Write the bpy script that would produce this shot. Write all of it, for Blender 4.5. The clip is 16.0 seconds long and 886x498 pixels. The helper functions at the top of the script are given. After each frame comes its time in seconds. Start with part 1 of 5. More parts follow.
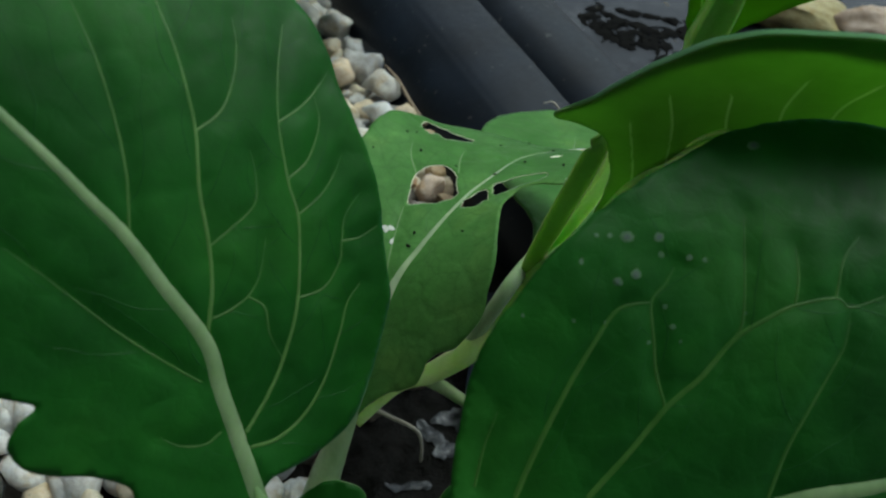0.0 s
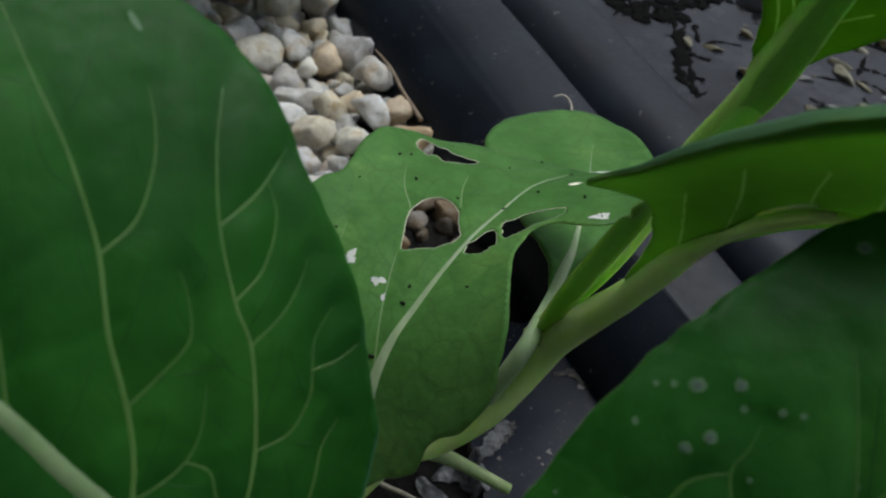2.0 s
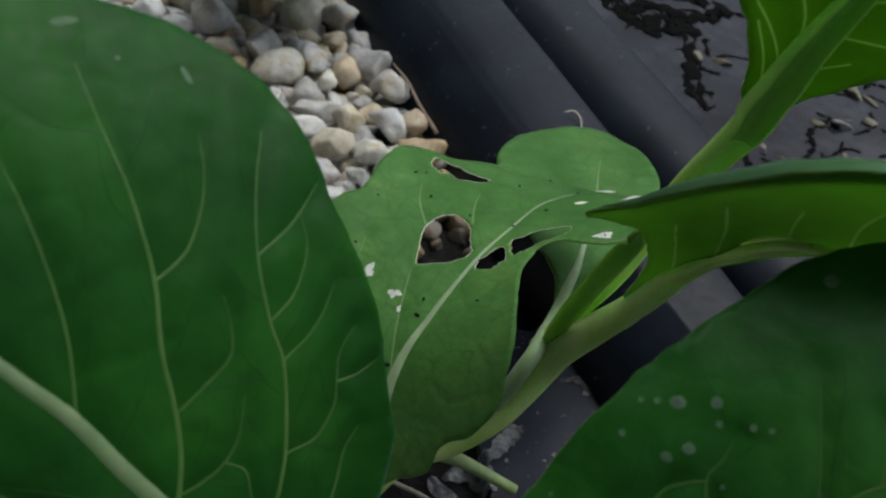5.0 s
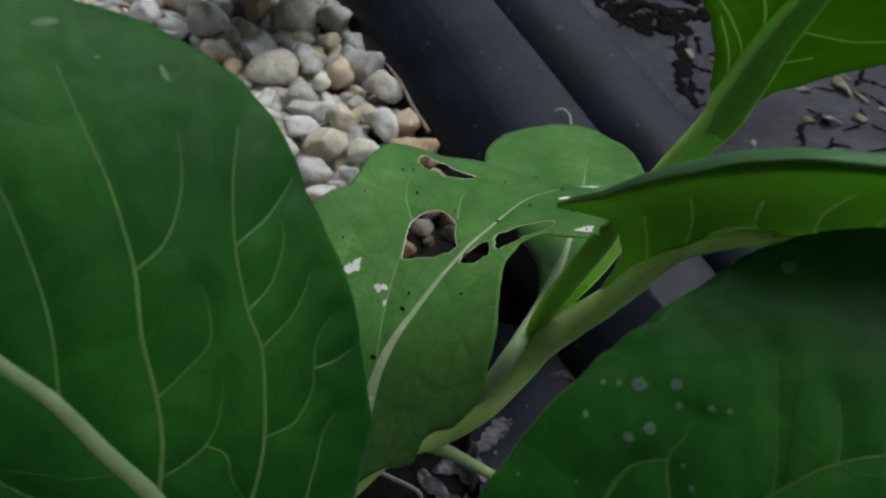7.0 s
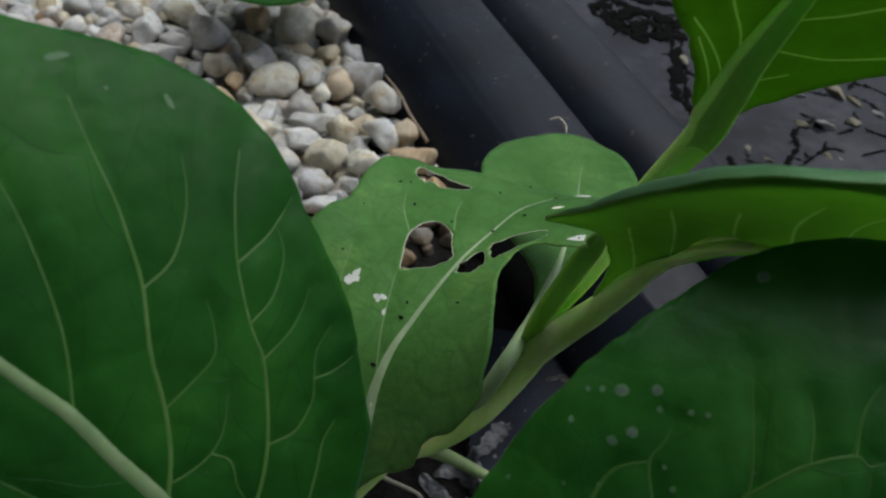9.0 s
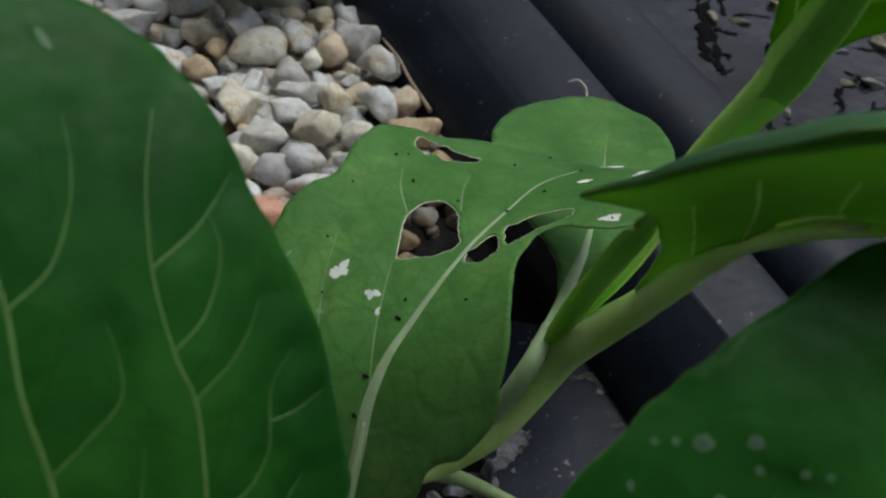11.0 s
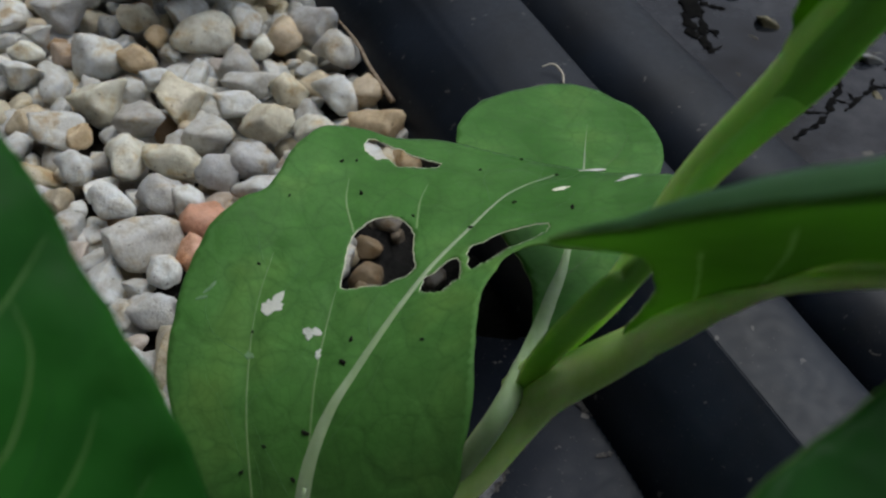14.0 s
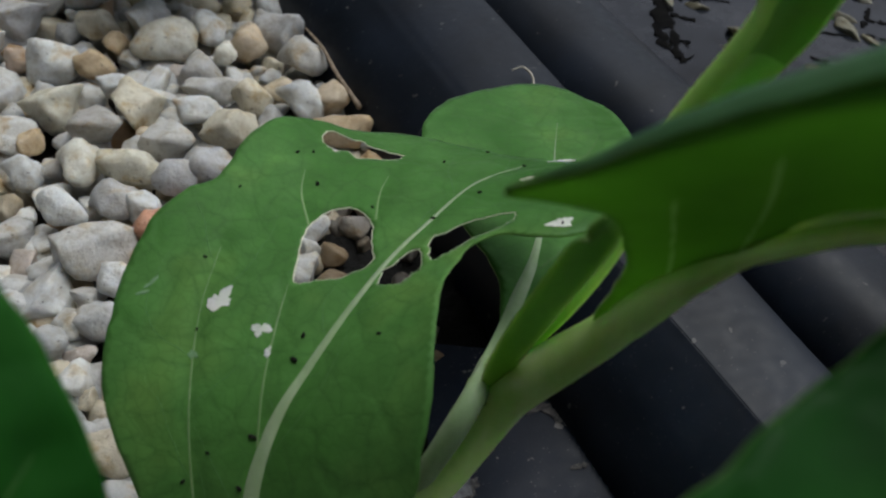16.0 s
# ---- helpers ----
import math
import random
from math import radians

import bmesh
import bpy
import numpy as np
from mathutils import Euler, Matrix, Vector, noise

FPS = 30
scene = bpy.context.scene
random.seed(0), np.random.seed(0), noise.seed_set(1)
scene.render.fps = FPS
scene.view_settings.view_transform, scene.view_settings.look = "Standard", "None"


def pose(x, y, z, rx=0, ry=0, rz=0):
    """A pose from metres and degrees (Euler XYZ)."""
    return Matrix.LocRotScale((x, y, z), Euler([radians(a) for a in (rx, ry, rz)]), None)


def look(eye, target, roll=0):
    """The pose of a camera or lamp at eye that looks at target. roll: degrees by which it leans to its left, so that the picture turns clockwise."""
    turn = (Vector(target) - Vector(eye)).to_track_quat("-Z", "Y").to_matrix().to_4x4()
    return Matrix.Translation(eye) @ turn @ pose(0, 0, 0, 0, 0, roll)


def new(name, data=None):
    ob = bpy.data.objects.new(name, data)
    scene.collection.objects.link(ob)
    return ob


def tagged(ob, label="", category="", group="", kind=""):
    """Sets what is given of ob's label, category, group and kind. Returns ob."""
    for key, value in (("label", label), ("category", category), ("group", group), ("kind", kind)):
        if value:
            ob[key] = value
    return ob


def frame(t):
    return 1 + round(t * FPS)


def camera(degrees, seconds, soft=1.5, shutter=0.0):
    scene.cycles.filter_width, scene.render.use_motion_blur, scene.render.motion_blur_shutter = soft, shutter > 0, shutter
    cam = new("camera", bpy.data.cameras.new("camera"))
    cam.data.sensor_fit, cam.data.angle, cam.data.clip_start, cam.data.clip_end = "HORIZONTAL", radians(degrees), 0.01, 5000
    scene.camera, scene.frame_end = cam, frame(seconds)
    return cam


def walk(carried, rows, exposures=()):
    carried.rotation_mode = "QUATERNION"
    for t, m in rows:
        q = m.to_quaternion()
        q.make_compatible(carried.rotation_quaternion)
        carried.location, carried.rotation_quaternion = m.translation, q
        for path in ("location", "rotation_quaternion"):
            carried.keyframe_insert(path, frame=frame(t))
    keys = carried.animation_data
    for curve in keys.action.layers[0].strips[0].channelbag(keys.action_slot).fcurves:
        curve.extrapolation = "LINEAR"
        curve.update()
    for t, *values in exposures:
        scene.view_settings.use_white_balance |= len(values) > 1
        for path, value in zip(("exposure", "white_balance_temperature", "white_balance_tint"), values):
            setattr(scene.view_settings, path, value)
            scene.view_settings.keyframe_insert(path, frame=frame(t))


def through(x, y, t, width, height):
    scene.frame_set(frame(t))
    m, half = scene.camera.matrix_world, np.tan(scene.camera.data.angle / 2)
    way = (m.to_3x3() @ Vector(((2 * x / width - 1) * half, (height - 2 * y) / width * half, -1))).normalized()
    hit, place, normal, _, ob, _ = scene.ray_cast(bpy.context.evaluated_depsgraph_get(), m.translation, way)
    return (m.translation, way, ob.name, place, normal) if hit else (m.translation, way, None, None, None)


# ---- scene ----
from mathutils import geometry

cam = camera(60.0, 16.0, soft=2.2)
cam.data.dof.use_dof, cam.data.dof.focus_distance, cam.data.dof.aperture_fstop = True, 0.150, 34.0
PATH = [  # seconds, eye, euler degrees
    (0, 0.01217, -0.13496, 0.16493, 47.373, -6.260, 7.048),
    (0.5, 0.01503, -0.12517, 0.16422, 46.814, -5.954, 7.083),
    (1, 0.01265, -0.11508, 0.16332, 45.936, -6.558, 6.688),
    (1.5, 0.00845, -0.11028, 0.16235, 44.559, -6.162, 6.488),
    (2, 0.00835, -0.10162, 0.16041, 43.906, -5.757, 6.425),
    (2.5, 0.01073, -0.10196, 0.16065, 43.466, -5.888, 6.725),
    (3, 0.01168, -0.10287, 0.16173, 43.567, -5.745, 6.792),
    (3.5, 0.01100, -0.10141, 0.16153, 43.196, -5.130, 6.778),
    (4, 0.00691, -0.10529, 0.16453, 43.556, -5.648, 7.702),
    (6.5, 0.01109, -0.10702, 0.17148, 43.740, -5.111, 7.540),
    (7, 0.01233, -0.10884, 0.17166, 43.793, -4.978, 7.520),
    (7.5, 0.01535, -0.10934, 0.17384, 44.111, -4.587, 7.254),
    (8, 0.01360, -0.11108, 0.17526, 44.125, -4.608, 7.258),
    (8.5, 0.01254, -0.11076, 0.17540, 44.108, -4.554, 7.190),
    (9, 0.01376, -0.11106, 0.17619, 44.103, -4.284, 7.209),
    (9.5, 0.01422, -0.11118, 0.17441, 43.941, -4.321, 7.446),
    (12, 0.01334, -0.07370, 0.14689, 41.187, -1.954, 5.925),
    (12.5, 0.01665, -0.07151, 0.14549, 40.836, -2.346, 5.309),
    (13, 0.01605, -0.07235, 0.14798, 41.034, -2.486, 5.508),
    (13.5, 0.01637, -0.07034, 0.14630, 40.923, -2.691, 5.119),
    (14, 0.01690, -0.06993, 0.14622, 40.958, -2.759, 5.021),
    (14.5, 0.01703, -0.07009, 0.14510, 40.936, -2.549, 5.048),
    (15, 0.01886, -0.06972, 0.14396, 41.706, -2.797, 4.051),
    (15.5, 0.01731, -0.07161, 0.13883, 42.510, -2.864, 4.348),
    (16, 0.01982, -0.06906, 0.13721, 43.192, -3.756, 3.664),
]
EXPOSURES = [(0, 0.16, 6350, -4), (1, 0.08, 6400, 3), (2, 0.02, 6500, 10), (4, -0.02, 6500, 10), (9.5, -0.03, 6500, 10), (12, -0.11, 6500, 10), (16, -0.14, 6500, 10)]
walk(cam, [(t, pose(x, y, z, rx, ry, rz)) for t, x, y, z, rx, ry, rz in PATH], EXPOSURES)

# ---------- light ----------
SUN_DIR = Vector((0.29, 0.33, 0.90)).normalized()     # towards the brightest part of the sky
world = bpy.data.worlds.new("sky")
world.use_nodes = True
scene.world = world
wn = world.node_tree.nodes
sky = wn.new("ShaderNodeTexSky")
sky.sky_type, sky.sun_disc = "NISHITA", False
sky.sun_elevation = math.asin(SUN_DIR.z)
sky.sun_rotation = math.atan2(SUN_DIR.x, SUN_DIR.y)
sky.air_density, sky.dust_density = 1.0, 4.0
grey = wn.new("ShaderNodeHueSaturation")              # an overcast sky is nearly grey
grey.inputs["Saturation"].default_value = 0.62
world.node_tree.links.new(sky.outputs["Color"], grey.inputs["Color"])
world.node_tree.links.new(grey.outputs["Color"], wn["Background"].inputs["Color"])
wn["Background"].inputs["Strength"].default_value = 0.105
sun = new("sun", bpy.data.lights.new("sun", "SUN"))
sun.data.energy, sun.data.angle, sun.data.color = 1.76, radians(50), (0.90, 0.975, 0.985)
sun.matrix_world = look(SUN_DIR * 5, (0, 0, 0))


# ---------- material helpers ----------
def material(name, rough=0.5, spec=0.5):
    m = bpy.data.materials.new(name)
    m.use_nodes = True
    nt = m.node_tree
    b = nt.nodes["Principled BSDF"]
    b.inputs["Roughness"].default_value = rough
    b.inputs["Specular IOR Level"].default_value = spec
    return m, nt, b


def coords(nt, scale=1.0):
    tc = nt.nodes.new("ShaderNodeTexCoord")
    mp = nt.nodes.new("ShaderNodeMapping")
    mp.inputs["Scale"].default_value = (scale, scale, scale)
    nt.links.new(tc.outputs["Object"], mp.inputs["Vector"])
    return mp.outputs["Vector"]


def noise_tex(nt, vec, scale, detail=4.0, rough=0.55):
    n = nt.nodes.new("ShaderNodeTexNoise")
    n.inputs["Scale"].default_value, n.inputs["Detail"].default_value, n.inputs["Roughness"].default_value = scale, detail, rough
    nt.links.new(vec, n.inputs["Vector"])
    return n.outputs["Fac"]


def ramp(nt, fac, stops, interp="LINEAR"):
    r = nt.nodes.new("ShaderNodeValToRGB")
    r.color_ramp.interpolation = interp
    while len(r.color_ramp.elements) < len(stops):
        r.color_ramp.elements.new(0.5)
    for e, (p, c) in zip(r.color_ramp.elements, stops):
        e.position, e.color = p, (*c, 1)
    nt.links.new(fac, r.inputs["Fac"])
    return r.outputs["Color"]


def mix(nt, fac, a, b, how="MIX"):
    m = nt.nodes.new("ShaderNodeMix")
    m.data_type, m.blend_type = "RGBA", how
    for socket, value in ((m.inputs["Factor"], fac), (m.inputs["A"], a), (m.inputs["B"], b)):
        if isinstance(value, (int, float)):
            socket.default_value = value
        elif isinstance(value, tuple):
            socket.default_value = (*value, 1)
        else:
            nt.links.new(value, socket)
    return m.outputs["Result"]


def bump(nt, b, height, strength, dist):
    n = nt.nodes.new("ShaderNodeBump")
    n.inputs["Strength"].default_value, n.inputs["Distance"].default_value = strength, dist
    nt.links.new(height, n.inputs["Height"])
    nt.links.new(n.outputs["Normal"], b.inputs["Normal"])


def leaf_material(name, deep, mid, pale, rough=0.42, trans=0.3, net=0.35, line=0.55, puff=0.0, spec=0.25, through=(0.17, 0.36, 0.02), bloom=0.0, bloom_tint=(0.50, 0.92, 0.88)):
    """Leaf skin: mottled green, a fine net of veinlets, waxy gloss, light passing through."""
    m, nt, b = material(name, rough, spec)
    vec = coords(nt)
    b.inputs["Sheen Weight"].default_value, b.inputs["Sheen Roughness"].default_value = bloom, 0.28      # the waxy bloom
    b.inputs["Sheen Tint"].default_value = (*bloom_tint, 1)
    big = noise_tex(nt, vec, 42.0, 3.0)
    fine = noise_tex(nt, vec, 700.0, 3.0, 0.6)
    base = ramp(nt, big, [(0.32, deep), (0.55, mid), (0.75, pale)])
    warp = nt.nodes.new("ShaderNodeTexNoise")
    warp.inputs["Scale"].default_value = 120.0
    nt.links.new(vec, warp.inputs["Vector"])
    add = nt.nodes.new("ShaderNodeMix")
    add.data_type, add.blend_type = "RGBA", "LINEAR_LIGHT"
    add.inputs["Factor"].default_value = 0.0022
    nt.links.new(vec, add.inputs["A"]), nt.links.new(warp.outputs["Color"], add.inputs["B"])
    cells = []
    for scale, width in ((150.0, 0.05), (560.0, 0.07)):
        v = nt.nodes.new("ShaderNodeTexVoronoi")
        v.feature = "DISTANCE_TO_EDGE"
        v.inputs["Scale"].default_value = scale
        nt.links.new(add.outputs["Result"], v.inputs["Vector"])
        cells.append(ramp(nt, v.outputs["Distance"], [(0.0, (1, 1, 1)), (width, (0.25, 0.25, 0.25)), (width * 2.4, (0, 0, 0))]))
    netc = mix(nt, 0.45, cells[0], cells[1], "MIX")
    base = mix(nt, 0.30, base, noise_tex(nt, vec, 190.0, 3.0), "OVERLAY")
    col = mix(nt, 0.16, base, fine, "OVERLAY")
    k = nt.nodes.new("ShaderNodeMath")
    k.operation = "MULTIPLY"
    k.inputs[1].default_value = net
    nt.links.new(netc, k.inputs[0])
    col = mix(nt, k.outputs[0], col, tuple(min(1.0, c * line) for c in mid))
    nt.links.new(col, b.inputs["Base Color"])
    tr = nt.nodes.new("ShaderNodeBsdfTranslucent")
    tcol = mix(nt, 0.5, col, through, "MIX")
    nt.links.new(tcol, tr.inputs["Color"])
    sh = nt.nodes.new("ShaderNodeMixShader")
    sh.inputs[0].default_value = trans
    out = nt.nodes["Material Output"]
    nt.links.new(b.outputs[0], sh.inputs[1]), nt.links.new(tr.outputs[0], sh.inputs[2]), nt.links.new(sh.outputs[0], out.inputs["Surface"])
    rr = ramp(nt, fine, [(0.3, (rough - 0.08,) * 3), (0.7, (rough + 0.12,) * 3)])
    nt.links.new(rr, b.inputs["Roughness"])
    h = mix(nt, 0.5, netc, fine)
    inv = nt.nodes.new("ShaderNodeInvert")
    nt.links.new(h, inv.inputs["Color"])
    bump(nt, b, inv.outputs["Color"], 0.16, 0.0004)
    if puff:        # the blade swells between its veinlets
        cell = nt.nodes.new("ShaderNodeTexVoronoi")
        cell.feature = "DISTANCE_TO_EDGE"
        cell.inputs["Scale"].default_value = 105.0
        nt.links.new(add.outputs["Result"], cell.inputs["Vector"])
        swell = ramp(nt, cell.outputs["Distance"], [(0.0, (0, 0, 0)), (0.16, (0.6, 0.6, 0.6)), (0.5, (1, 1, 1))], "EASE")
        soft = noise_tex(nt, vec, 75.0, 2.0)
        n2 = nt.nodes.new("ShaderNodeBump")
        n2.inputs["Strength"].default_value, n2.inputs["Distance"].default_value = puff, 0.0022
        nt.links.new(mix(nt, 0.55, swell, soft), n2.inputs["Height"])
        nt.links.new(n2.outputs["Normal"], b.inputs["Normal"].links[0].from_node.inputs["Normal"])
    return m


def stalk_material(name, a, c, rough=0.4, glow=0.35):
    m, nt, b = material(name, rough, 0.25)
    vec = coords(nt)
    streak = nt.nodes.new("ShaderNodeMapping")
    streak.inputs["Scale"].default_value = (1.0, 0.35, 0.35)
    nt.links.new(vec, streak.inputs["Vector"])
    n1 = noise_tex(nt, streak.outputs["Vector"], 260.0, 3.0)
    n2 = noise_tex(nt, vec, 900.0, 2.0)
    col = mix(nt, 0.12, ramp(nt, n1, [(0.3, a), (0.7, c)]), n2, "OVERLAY")
    nt.links.new(col, b.inputs["Base Color"])
    b.inputs["Subsurface Weight"].default_value = glow
    b.inputs["Subsurface Radius"].default_value = (0.0030, 0.0045, 0.0016)
    b.inputs["Subsurface Scale"].default_value = 1.0
    bump(nt, b, n1, 0.2, 0.0003)
    return m


LEAF_FRONT = leaf_material("leaf_dark_green", (0.0074, 0.068, 0.0060), (0.0136, 0.102, 0.0095), (0.025, 0.136, 0.0145), 0.50, 0.24, 0.16, 1.5, 0.11, 0.20, (0.17, 0.36, 0.02), 0.75, (0.36, 0.95, 0.76))
LEAF_EATEN = leaf_material("leaf_mid_green", (0.056, 0.192, 0.033), (0.096, 0.258, 0.060), (0.165, 0.330, 0.076), 0.52, 0.28, 0.70, 0.62, 0.16, 0.16, (0.13, 0.36, 0.03), 0.50, (0.80, 0.95, 0.84))
LEAF_UNDER = leaf_material("leaf_underside_green", (0.105, 0.265, 0.044), (0.150, 0.335, 0.066), (0.190, 0.390, 0.086), 0.55, 0.62, 0.2, 1.3, 0.0, 0.2, (0.44, 0.78, 0.15))
LEAF_TALL = leaf_material("leaf_tall_underside_green", (0.082, 0.245, 0.017), (0.118, 0.320, 0.025), (0.150, 0.375, 0.046), 0.55, 0.62, 0.2, 1.3, 0.0, 0.2, (0.27, 0.44, 0.065))
# sky sheen on the curled margin, put into a paler, bluer leaf colour
LEAF_CURL = leaf_material("leaf_margin_sky_sheen", (0.100, 0.250, 0.110), (0.135, 0.310, 0.145), (0.200, 0.410, 0.215), 0.45, 0.45, 0.12, 1.2, 0.0, 0.4, (0.50, 0.80, 0.20), 0.6)
VEIN_PALE = stalk_material("vein_pale_green", (0.24, 0.36, 0.18), (0.37, 0.49, 0.29))
VEIN_UNDER = leaf_material("vein_underside", (0.30, 0.50, 0.18), (0.42, 0.60, 0.26), (0.48, 0.66, 0.32), 0.5, 0.66, 0.0, 1.0, 0.0, 0.2, (0.62, 0.86, 0.36))
VEIN_SOFT = stalk_material("vein_soft_green", (0.15, 0.26, 0.105), (0.23, 0.33, 0.165))
VEIN_DIM = stalk_material("vein_dim_green", (0.040, 0.128, 0.018), (0.066, 0.165, 0.030))
VEINLET = stalk_material("veinlet_dark_green", (0.010, 0.076, 0.007), (0.017, 0.096, 0.011))
VEINLET_MID = stalk_material("veinlet_mid_green", (0.062, 0.195, 0.044), (0.088, 0.235, 0.060))
VEIN_GREEN = stalk_material("vein_yellow_green", (0.072, 0.178, 0.036), (0.110, 0.228, 0.058))
STALK = stalk_material("stalk_light_green", (0.46, 0.68, 0.21), (0.58, 0.76, 0.33), 0.4, 0.9)
STALK_DULL = stalk_material("stalk_dull_green", (0.24, 0.33, 0.15), (0.33, 0.42, 0.21), 0.45, 0.4)
STALK_GREEN = stalk_material("stalk_green", (0.37, 0.63, 0.15), (0.48, 0.72, 0.23), 0.4, 0.8)
WING = stalk_material("leaf_wing_green", (0.100, 0.230, 0.040), (0.140, 0.280, 0.065), 0.45, 0.3)
VEIN_LIGHT = stalk_material("vein_light_green", (0.15, 0.31, 0.09), (0.23, 0.39, 0.15))
RIM = stalk_material("dry_rim_cream", (0.74, 0.80, 0.52), (0.90, 0.92, 0.72), 0.6, 0.1)
MARGIN = stalk_material("leaf_margin_pale_green", (0.085, 0.200, 0.045), (0.140, 0.270, 0.080), 0.5)
# stalk green darkened for the shade inside the groove
STALK_SHADE = stalk_material("stalk_groove_shade", (0.205, 0.430, 0.075), (0.265, 0.500, 0.110), 0.4, 0.6)
SCAR = stalk_material("scar_white", (0.56, 0.63, 0.52), (0.79, 0.83, 0.73), 0.6)
SCAR_DULL = stalk_material("scar_grey_green", (0.040, 0.130, 0.040), (0.105, 0.200, 0.095), 0.6)
SCAR_CORE = stalk_material("scar_grey_core", (0.060, 0.120, 0.080), (0.085, 0.130, 0.100), 0.6)


SCAR_FAINT = stalk_material("scar_pale_green", (0.11, 0.27, 0.10), (0.20, 0.35, 0.18), 0.6)


def stone_material(name, stops):
    m, nt, b = material(name, 0.6, 0.4)
    vec = nt.nodes.new("ShaderNodeNewGeometry").outputs["Position"]
    info = nt.nodes.new("ShaderNodeObjectInfo")
    geo = nt.nodes.new("ShaderNodeNewGeometry")
    tot = nt.nodes.new("ShaderNodeMath")
    tot.operation = "ADD"
    nt.links.new(info.outputs["Random"], tot.inputs[0]), nt.links.new(geo.outputs["Random Per Island"], tot.inputs[1])
    frac = nt.nodes.new("ShaderNodeMath")
    frac.operation = "FRACT"
    nt.links.new(tot.outputs[0], frac.inputs[0])
    base = ramp(nt, frac.outputs[0], stops, "CONSTANT")
    cloud = noise_tex(nt, vec, 125.0, 4.0, 0.6)
    grain = noise_tex(nt, vec, 900.0, 4.0, 0.65)
    pits = noise_tex(nt, vec, 620.0, 3.0, 0.6)
    warm = mix(nt, 1.0, base, ramp(nt, cloud, [(0.30, (0.62, 0.50, 0.36)), (0.37, (0.76, 0.71, 0.61)), (0.43, (0.80, 0.81, 0.805)), (0.7, (0.81, 0.845, 0.89))]), "MULTIPLY")
    patch = noise_tex(nt, vec, 330.0, 4.0, 0.6)
    warm = mix(nt, 1.0, warm, ramp(nt, patch, [(0.34, (0.80, 0.76, 0.70)), (0.5, (0.97, 0.965, 0.95)), (0.62, (1.07, 1.07, 1.07))]), "MULTIPLY")
    col = mix(nt, 0.20, warm, grain, "OVERLAY")
    col = mix(nt, ramp(nt, pits, [(0.66, (0, 0, 0)), (0.72, (0.75, 0.75, 0.75))]), col, (0.10, 0.085, 0.07))
    nt.links.new(col, b.inputs["Base Color"])
    b.inputs["Subsurface Weight"].default_value = 0.5
    b.inputs["Subsurface Radius"].default_value = (0.004, 0.0034, 0.0026)
    nt.links.new(ramp(nt, cloud, [(0.35, (0.62,) * 3), (0.65, (0.42,) * 3)]), b.inputs["Roughness"])
    bump(nt, b, mix(nt, 0.4, cloud, grain), 0.55, 0.0018)
    return m


GRAVEL_STOPS = [(0.0, (0.66, 0.65, 0.63)), (0.19, (0.54, 0.54, 0.54)), (0.26, (0.66, 0.59, 0.46)), (0.40, (0.62, 0.61, 0.60)), (0.52, (0.42, 0.42, 0.43)),
                (0.56, (0.80, 0.79, 0.77)), (0.77, (0.66, 0.56, 0.42)), (0.83, (0.62, 0.54, 0.49)), (0.88, (0.58, 0.57, 0.56)), (0.975, (0.42, 0.28, 0.17))]
STONE = stone_material("gravel_mixed", GRAVEL_STOPS)
STONE_PINK = stone_material("gravel_salmon", [(0.0, (0.70, 0.37, 0.25)), (0.5, (0.72, 0.42, 0.30))])
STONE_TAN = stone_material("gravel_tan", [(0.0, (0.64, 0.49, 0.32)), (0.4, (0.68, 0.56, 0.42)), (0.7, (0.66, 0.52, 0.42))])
STONE_CREAM = stone_material("gravel_cream", [(0.0, (0.76, 0.72, 0.60)), (0.35, (0.80, 0.77, 0.68)), (0.7, (0.74, 0.68, 0.55))])
STONE_WHITE = stone_material("gravel_white", [(0.0, (0.76, 0.76, 0.75)), (0.4, (0.82, 0.81, 0.79)), (0.75, (0.70, 0.69, 0.67))])
STONE_GREY = stone_material("gravel_grey", [(0.0, (0.58, 0.57, 0.57)), (0.4, (0.64, 0.62, 0.59)), (0.7, (0.54, 0.52, 0.50))])
STONE_ROCK = stone_material("rock_yellow_tan", [(0.0, (0.40, 0.33, 0.15)), (0.5, (0.44, 0.37, 0.17))])
STONE_ROSE = stone_material("rock_pinkish_tan", [(0.0, (0.46, 0.34, 0.26)), (0.5, (0.48, 0.36, 0.27))])
# brown gravel with the overhanging leaf's shade put into its colour
STONE_SHADED = stone_material("gravel_shaded", [(0.0, (0.20, 0.16, 0.12)), (0.3, (0.28, 0.25, 0.22)), (0.6, (0.14, 0.12, 0.10)), (0.8, (0.30, 0.22, 0.14))])
STONE_YELLOW = stone_material("gravel_yellow_wet", [(0.0, (0.17, 0.15, 0.085)), (0.35, (0.25, 0.235, 0.17)), (0.7, (0.20, 0.205, 0.20))])
STONE_WET = stone_material("gravel_wet", [(0.0, (0.07, 0.065, 0.045)), (0.25, (0.10, 0.095, 0.08)), (0.5, (0.12, 0.10, 0.06)), (0.75, (0.05, 0.05, 0.055))])


